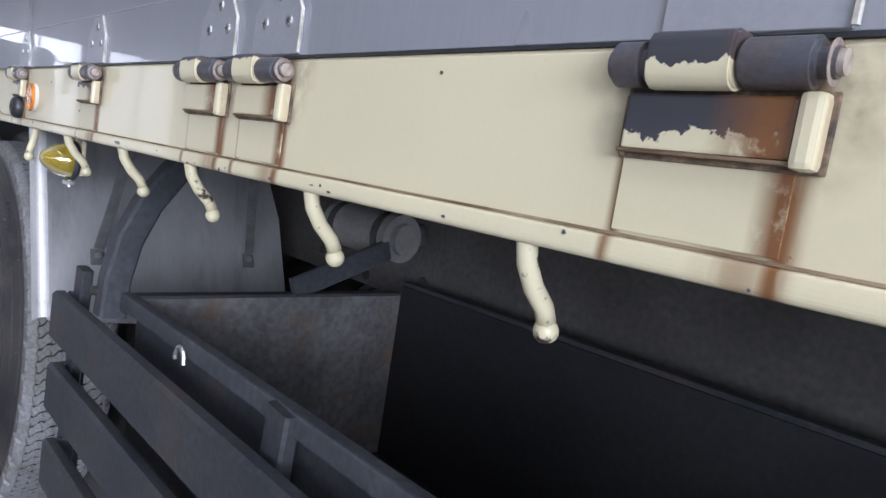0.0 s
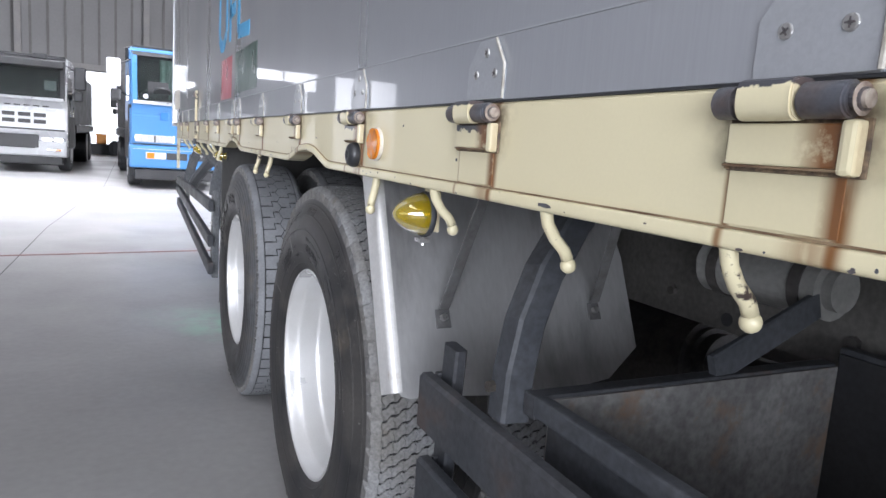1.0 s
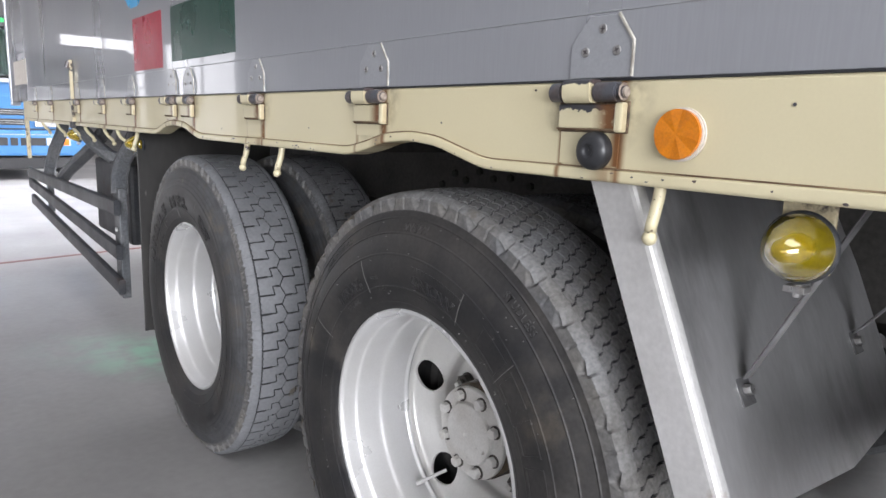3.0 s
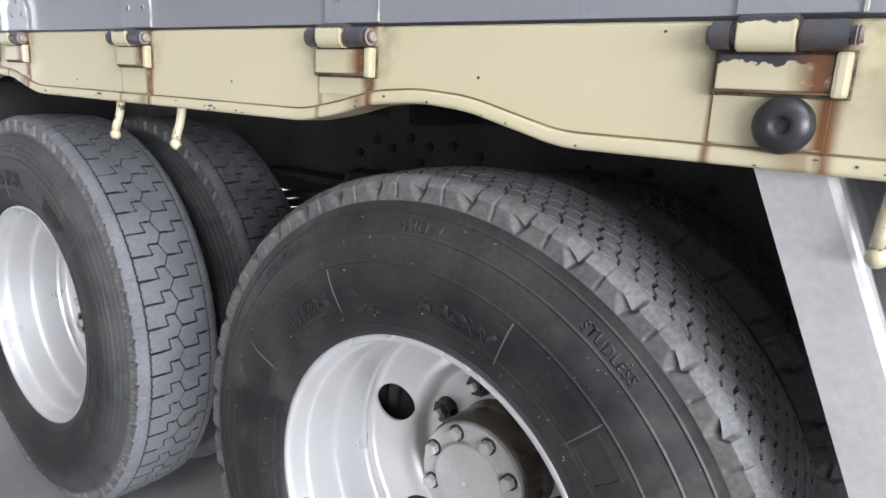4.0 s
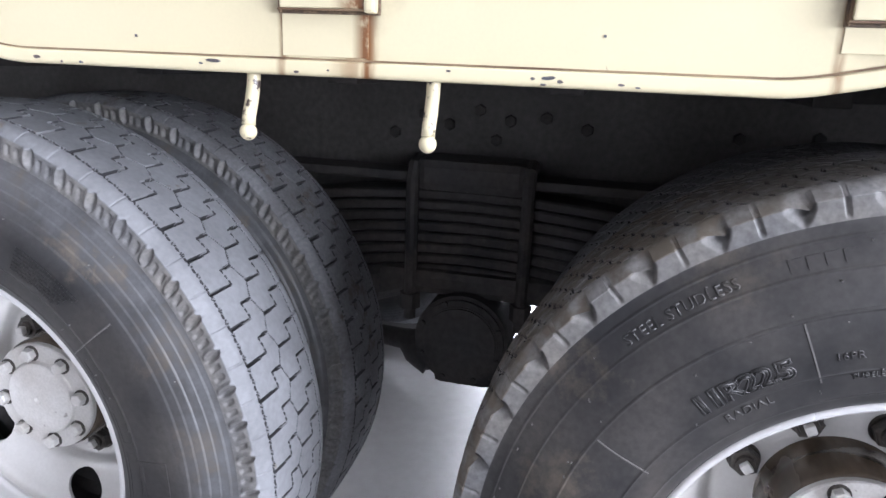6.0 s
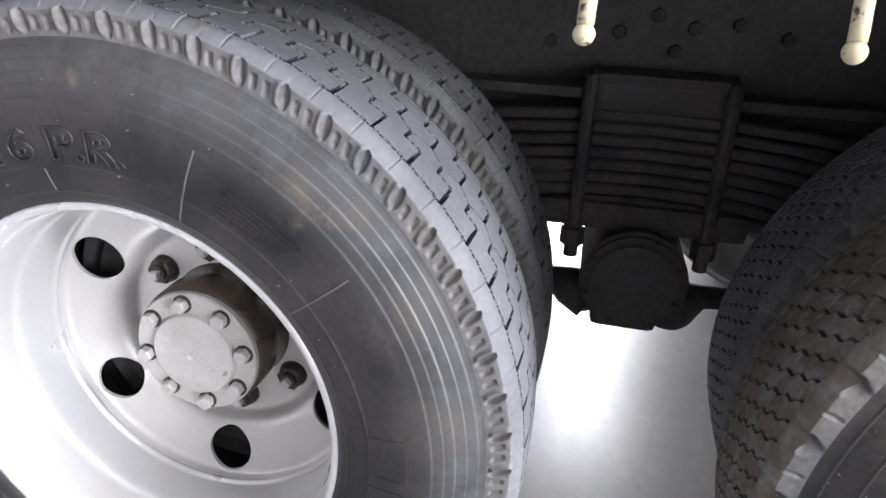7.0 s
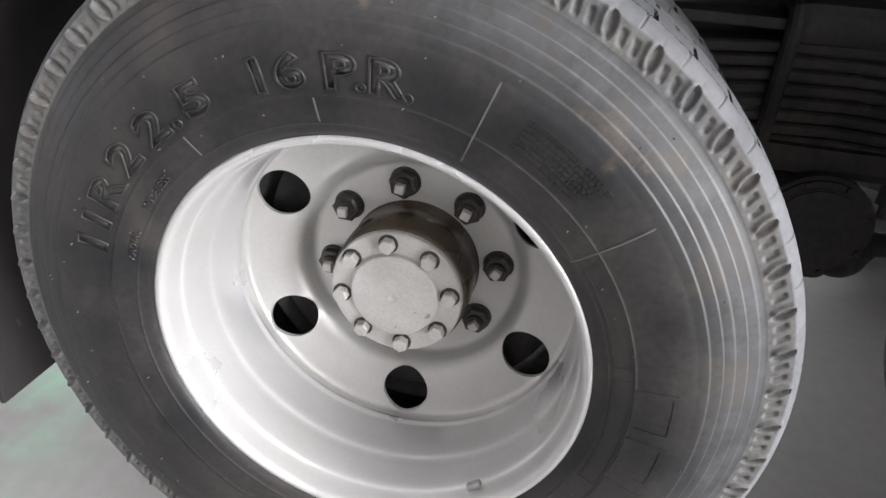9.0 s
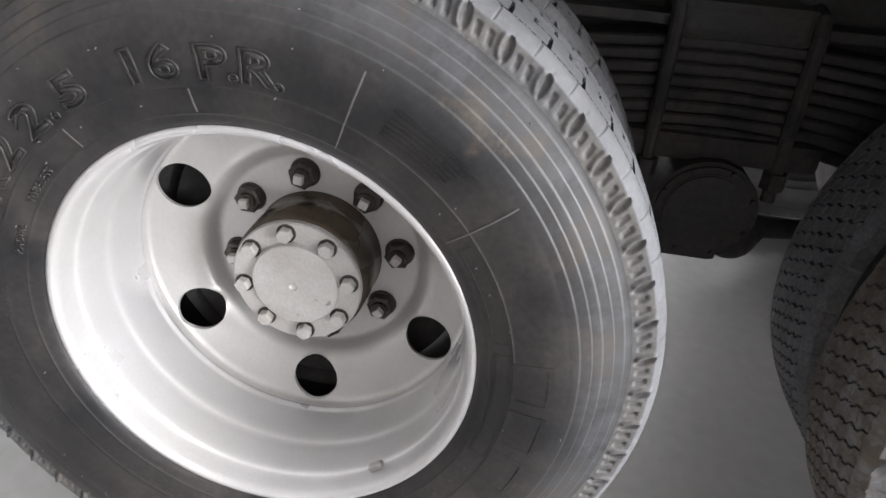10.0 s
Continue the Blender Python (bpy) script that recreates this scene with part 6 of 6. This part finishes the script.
# ---- vehicles across the hall ----
def cab_truck(name, label, paint, x, y, wide, tall, lower_dark, turn):
    """A parked cab-over truck that faces the camera: its front is at its own y = 0, going back along +y."""
    t = new(name)
    tagged(t, label, "truck", "parked trucks across the hall")
    h = wide / 2
    prof = [(0.10, 0.55), (0.02, 0.75), (0.0, 1.05), (0.01, 1.55), (0.04, 1.78), (0.20, tall - 0.35), (0.30, tall - 0.10), (0.55, tall), (1.9, tall), (2.05, tall - 0.1), (2.05, 0.55)]
    bm = bmesh.new()
    rows = [[bm.verts.new((sx, yy, zz)) for yy, zz in prof] for sx in (-h, h)]
    bm.faces.new(rows[0])
    bm.faces.new(rows[1][::-1])
    for i in range(len(prof)):
        j = (i + 1) % len(prof)
        bm.faces.new((rows[0][i], rows[1][i], rows[1][j], rows[0][j]))
    bmesh.ops.recalc_face_normals(bm, faces=bm.faces[:])
    bmesh.ops.bevel(bm, geom=[e for e in bm.edges], offset=0.035, segments=2, affect="EDGES")
    part("cab", bm, paint, t)

    def slab(nm, x0, x1, z0, z1, mt, depth=0.02, lean=0.0, y_at=0.0, lb=""):
        zc = (z0 + z1) / 2
        return part(nm, box((x0, y_at - depth, z0), (x1, y_at + 0.03, z1), 0.008, turn=Matrix.Rotation(lean, 4, "X")), mt, t, lb)

    def face_y(z):
        """The cab's front face at a height."""
        return float(np.interp(z, [p[1] for p in prof[:8]], [p[0] for p in prof[:8]]))

    def face_slab(nm, x0, x1, z0, z1, near, far, mt, lb="", waves=0):
        """A sheet that follows the front face, its surfaces near and far metres ahead of it."""
        bm = bmesh.new()
        nx = max(2, waves * 6 + 1)
        zz = [z0 + (z1 - z0) * k / 5 for k in range(6)]
        grid = [[[bm.verts.new((x0 + (x1 - x0) * a / (nx - 1), face_y(z) - off - (0.018 * math.sin(2 * math.pi * waves * a / (nx - 1)) if waves else 0), z)) for off in (near, far)] for a in range(nx)] for z in zz]
        for r in range(5):
            for a in range(nx - 1):
                for q in (0, 1):
                    bm.faces.new((grid[r][a][q], grid[r][a + 1][q], grid[r + 1][a + 1][q], grid[r + 1][a][q]))
            for a in (0, nx - 1):
                bm.faces.new((grid[r][a][0], grid[r][a][1], grid[r + 1][a][1], grid[r + 1][a][0]))
        for r in (0, 5):
            for a in range(nx - 1):
                bm.faces.new((grid[r][a][0], grid[r][a][1], grid[r][a + 1][1], grid[r][a + 1][0]))
        bmesh.ops.recalc_face_normals(bm, faces=bm.faces[:])
        return part(nm, bm, mt, t, lb)

    zs0, zs1 = 1.82, tall - 0.16
    face_slab("windscreen_surround", -h + 0.04, h - 0.04, zs0 - 0.03, zs1 + 0.06, 0.012, 0.004, CAB_DARK)
    if paint is CAB_BLUE:
        part("seat_back", box((-h + 0.34, 0.0, zs0 + 0.06), (-h + 0.74, 0.03, zs0 + 0.42), 0.012), CAB_DARK, t)
        face_slab("curtain", -h + 0.58, h - 0.14, zs0 + 0.08, zs1 - 0.08, 0.050, 0.045, CURTAIN, "pale green pleated curtain behind the windscreen", 13)
    else:
        part("paper", box((h - 0.48, face_y(2.15) - 0.060, 2.02), (h - 0.22, face_y(2.15) - 0.056, 2.26), 0.001, turn=Matrix.Rotation(-0.17, 4, "X")), CAB_WHITE, t, "white paper behind the windscreen")
    face_slab("windscreen", -h + 0.08, h - 0.08, zs0, zs1, 0.085, 0.078, CLEAR_GLASS, "tinted windscreen")
    face_slab("screen_frame", -h + 0.06, h - 0.06, zs0 - 0.05, zs0 + 0.02, 0.095, 0.0, paint if paint is CAB_WHITE else CAB_WHITE)
    face_slab("screen_frame", -h + 0.06, h - 0.06, zs1 - 0.03, zs1 + 0.05, 0.095, 0.0, CAB_DARK)
    for sx in (-1, 1):
        face_slab("screen_pillar", sx * (h - 0.09) - 0.05, sx * (h - 0.09) + 0.05, zs0, zs1, 0.094, 0.0, CAB_DARK if paint is CAB_WHITE else paint)
        part("wiper_boss", rod((sx * 0.5, -0.05, zs0 - 0.02), (sx * 0.5, 0.05, zs0 - 0.02), 0.025, seg=10), CAB_DARK, t)
    part("wiper", sweep([(-0.7, -0.075, 1.84), (-0.1, -0.065, 1.89), (0.5, -0.06, 1.92)], rect_section(0.02, 0.02, 0.004)), CAB_DARK, t)
    if paint is CAB_WHITE:
        face_slab("roof_front", -h + 0.05, h - 0.05, zs1 + 0.05, tall - 0.008, 0.035, 0.0, CAB_DARK)
        part("sun_visor", box((-h + 0.06, 0.0, tall - 0.30), (h - 0.06, 0.16, tall - 0.12), 0.02, turn=Matrix.Rotation(-0.25, 4, "X")), CAB_DARK, t, "dark tinted sun visor")
    blue = paint is CAB_BLUE
    lamp_x, lamp_w, lamp_z0, lamp_z1 = (h - 0.48, 0.385, 0.985, 1.14) if blue else ((h - 0.30, 0.25, 0.74, 0.88) if lower_dark else (h - 0.34, 0.27, 0.97, 1.13))
    sig_x, sig_w, sig_z0, sig_z1 = (h - 0.50, 0.20, 0.64, 0.785) if blue else (h - 0.26, 0.16, 0.54, 0.61)
    for sx in (-1, 1):
        part("mirror_arm", sweep([(sx * (h - 0.02), 0.25, 1.9), (sx * (h + 0.24), 0.06, 2.02), (sx * (h + 0.25), 0.05, 2.5), (sx * (h - 0.02), 0.22, 2.66)], ring_section(0.018, 8)), CAB_DARK, t)
        part("mirror", box((sx * (h + 0.30) - 0.135, 0.0, 2.08), (sx * (h + 0.30) + 0.135, 0.11, 2.64), 0.045), MIRROR_WHITE if blue else CAB_DARK, t, "door mirror")
        part("mirror", box((sx * (h + 0.26) - 0.10, 0.02, 1.80), (sx * (h + 0.26) + 0.10, 0.12, 2.04), 0.04), CAB_DARK, t)
        lamp = part("headlamp", box((sx * lamp_x - lamp_w, -0.045, lamp_z0), (sx * lamp_x + lamp_w, 0.06, lamp_z1), 0.02), LAMP_CLEAR, t, "clear headlamp")
        part("lamp_divider", box((sx * lamp_x - 0.014, -0.052, lamp_z0 + 0.006), (sx * lamp_x + 0.014, 0.05, lamp_z1 - 0.006), 0.004), CAB_DARK, lamp)
        for q in (-0.5, 0.5):
            part("lamp_bowl", rod((sx * lamp_x + q * lamp_w, -0.050, (lamp_z0 + lamp_z1) / 2), (sx * lamp_x + q * lamp_w, -0.040, (lamp_z0 + lamp_z1) / 2), 0.058, seg=20, bevel=0.003), SCREW, lamp)
        part("signal_lamp", box((sx * sig_x - sig_w, -0.072, sig_z0), (sx * sig_x + sig_w, 0.05, sig_z1), 0.012), LAMP_CLEAR, t)
        part("signal_lens", box((sx * (sig_x + 0.5 * sig_w) - 0.36 * sig_w, -0.078, sig_z0 + 0.012), (sx * (sig_x + 0.5 * sig_w) + 0.36 * sig_w, 0.04, sig_z1 - 0.012), 0.006), ORANGE_LENS, t)
        part("side_shield", box((sx * h - 0.012, 0.42, 0.62), (sx * h + 0.012, 2.02, 1.42), 0.006), CAB_DARK, t, "dark side steps and wheel arch")
        part("corner_vane", box((sx * (h - 0.01) - 0.03, 0.06, 0.95), (sx * (h - 0.01) + 0.03, 0.34, 1.75), 0.02), CAB_DARK if paint is CAB_BLUE else paint, t)
        grooved = [(0.0, 0.30), (0.0, 0.46), (0.03, 0.495)]
        for q in range(4):
            x0 = 0.055 + 0.05 * q
            grooved += [(x0, 0.50), (x0 + 0.004, 0.482), (x0 + 0.014, 0.482), (x0 + 0.018, 0.50)]
        grooved += [(0.25, 0.495), (0.28, 0.46), (0.28, 0.30)]
        v, f = revolve(grooved, 48)
        edge = sx * (h - 0.02)
        whl = part_mesh("front_wheel", mesh_of("front_wheel", [(edge - sx * a_, b_ + 1.25, c_ + 0.5) for a_, b_, c_ in v], f), DUSTY_RUBBER, t)
        part("wheel_disc", rod((sx * (h - 0.01), 1.25, 0.5), (sx * (h - 0.06), 1.25, 0.5), 0.29, seg=28), SILVER, whl)
        part("step", box((sx * (h - 0.06) - 0.06, 0.5, 0.40), (sx * (h - 0.06) + 0.06, 0.85, 0.60), 0.02), CAB_DARK, t)
        part("door_window", box((sx * (h - 0.005) - 0.006, 0.40, 1.85), (sx * (h - 0.005) + 0.006, 1.35, tall - 0.45), 0.004), CAB_GLASS, t)
    bump = part("bumper", box((-h - 0.01, -0.06, 0.45 if blue else 0.40), (h + 0.01, 0.35, 0.925 if blue else 0.80), 0.05), paint, t)
    part("under_bumper", box((-h + 0.10, 0.05, 0.20), (h - 0.10, 0.40, 0.42), 0.03), CAB_DARK, t)
    if not blue:
        slab("bumper_slot", -0.55, 0.55, 0.60, 0.70, CAB_DARK, 0.066)
    if lower_dark:
        for z in (1.20, 1.36):
            for k in range(5):
                slab("grille_slot", -0.80 + k * 0.33, -0.54 + k * 0.33, z, z + 0.095, CAB_DARK, 0.018)
        slab("grille_gap", -h + 0.04, h - 0.04, 1.04, 1.08, CAB_DARK, 0.014)
        slab("bumper_mouth", -0.62, 0.62, 0.62, 0.93, CAB_DARK, 0.068)
        for k in range(5):
            slab("badge", -0.1 + k * 0.2, 0.04 + k * 0.2, 1.53, 1.64, CAB_DARK, 0.012, 0, 0.03)
    else:
        for z in (1.01, 1.19):
            slab("grille_slot", -0.27, 0.27, z, z + 0.115, CAB_DARK, 0.018)
            for k in (0.03, 0.07):
                slab("grille_bar", -0.25, 0.25, z + k, z + k + 0.012, LAMP_CLEAR, 0.024)
        slab("hood_gap", -h + 0.06, h - 0.06, 0.930, 0.955, CAB_DARK, 0.012)
        slab("badge", -0.64, -0.48, 1.46, 1.63, BADGE_BLUE, 0.012, 0, 0.01)
        for x0, x1 in ((-0.515, -0.10), (0.10, 0.515), (-0.06, 0.06)):
            slab("bumper_slot", x0, x1, 0.64, 0.785, CAB_DARK, 0.067)
        slab("bumper_crease", -h + 0.05, h - 0.05, 0.835, 0.85, LAMP_CLEAR, 0.063)
        part("sticker", rod((-h + 0.30, face_y(1.95) - 0.10, 1.93), (-h + 0.30, face_y(1.95) - 0.09, 1.93), 0.05, seg=20), MIRROR_WHITE, t)
        part("steering_wheel", rod((-h + 0.62, -0.03, 2.02), (-h + 0.62, -0.01, 2.06), 0.17, seg=24), CAB_DARK, t)
    part("roof_lamp", box((-0.12, 0.20, tall - 0.13), (0.13, 0.34, tall - 0.035), 0.015) if blue else box((h - 0.75, 0.32, tall - 0.06), (h - 0.45, 0.5, tall + 0.06), 0.02), GREEN_LAMP if paint is CAB_BLUE else CAB_DARK, t)
    part("roof_board", box((-h + 0.08, 0.62, tall + 0.003), (h - 0.08, 1.85, tall + 0.05), 0.01), CAB_DARK, t)
    part("roof_rail", sweep([(-h - 0.02, 0.75, tall - 0.30), (-h - 0.02, 0.72, tall - 0.02), (-h + 0.12, 0.70, tall + 0.0), (0.0, 0.70, tall - 0.01), (h - 0.1, 0.70, tall - 0.01)], ring_section(0.04, 8)), CAB_DARK, t, "black roof rail")
    bm = box((-0.45, 0.6, 0.62), (0.45, 8.6, 0.88), 0.02)
    part("chassis", bm, CAB_DARK, t)
    part("load_bed", box((-h, 2.5, 1.0), (h, 8.8, 1.22), 0.02), CAB_DARK, t)
    part("load_body", box((-h + 0.04, 2.52, 1.23), (h - 0.04, 8.8, tall - 0.15), 0.03), CAB_DARK if paint is CAB_BLUE else BODY_GREY, t, "dark load body behind the cab")
    part("cab_rear", box((-h + 0.05, 2.12, 0.9), (h - 0.05, 2.46, tall - 0.2), 0.03), CAB_DARK, t)
    for sx in (-1, 1):
        for yy in (6.4, 7.7):
            w2 = part("rear_wheel", rod((sx * (h - 0.03), yy, 0.5), (sx * (h - 0.58), yy, 0.5), 0.50, seg=30, bevel=0.03), RUBBER, t)
    t.matrix_world = pose(x, y, 0, 0, 0, turn) @ Matrix.Scale(0.92, 4)
    return t


CLEAR_GLASS = shade("tinted_windscreen_glass", (0.55, 0.62, 0.60), (0.50, 0.58, 0.56), rough=0.05, big=2, fine=40, bump=0, spread=0.01, trans=1.0)
BADGE_BLUE = shade("dark_blue_badge", (0.03, 0.14, 0.42), rough=0.3)
BODY_GREY = shade("grey_load_body", (0.12, 0.12, 0.125), rough=0.5)
MIRROR_WHITE = shade("white_mirror_shell", (0.55, 0.56, 0.58), (0.48, 0.49, 0.50), rough=0.35, big=3, fine=50, bump=0)
DUSTY_RUBBER = shade("dusty_parked_tyre", (0.075, 0.076, 0.08), (0.045, 0.045, 0.047), rough=0.8, big=6, fine=60)
GREEN_LAMP = shade("green_cab_lamp", (0.03, 0.38, 0.10), rough=0.2, coat=1)
cab_truck("parked_truck", "bright blue cab-over truck parked facing the aisle", CAB_BLUE, 0.82, 14.7, 2.45, 2.95, False, 2.0)
cab_truck("parked_truck", "white cab-over truck with a black grille parked facing the aisle", CAB_WHITE, -2.70, 18.2, 2.45, 2.85, True, -2.0)
cab_truck("parked_truck", "beige cab-over truck by the bright doorway", CAB_BEIGE, 0.62, 31.5, 2.3, 2.6, False, 1.0)
# clutter by the bright doorway
bm = box((-1.75, 30.9, 0.0), (-0.75, 31.6, 0.42), 0.03)
box((-1.70, 30.88, 0.30), (-0.80, 30.9, 0.36), bm=bm)
tagged(part("storage_bin", bm, CAB_DARK), "black storage bin by the bright doorway", "bin")
bm = box((-1.35, 31.0, 0.423), (-0.98, 31.4, 0.82), 0.03)
box((-1.37, 30.98, 0.77), (-0.96, 31.42, 0.815), 0.01, bm=bm)
tagged(part("crate", bm, CRATE_ORANGE), "orange plastic crate on a black bin", "crate")
bm = bmesh.new()
rod((-0.75, 30.5, 0.30), (-0.60, 30.4, 0.30), 0.30, seg=24, bm=bm, bevel=0.04)
tagged(part("spare_tyre", bm, RUBBER), "black tyre standing by the doorway", "tyre")
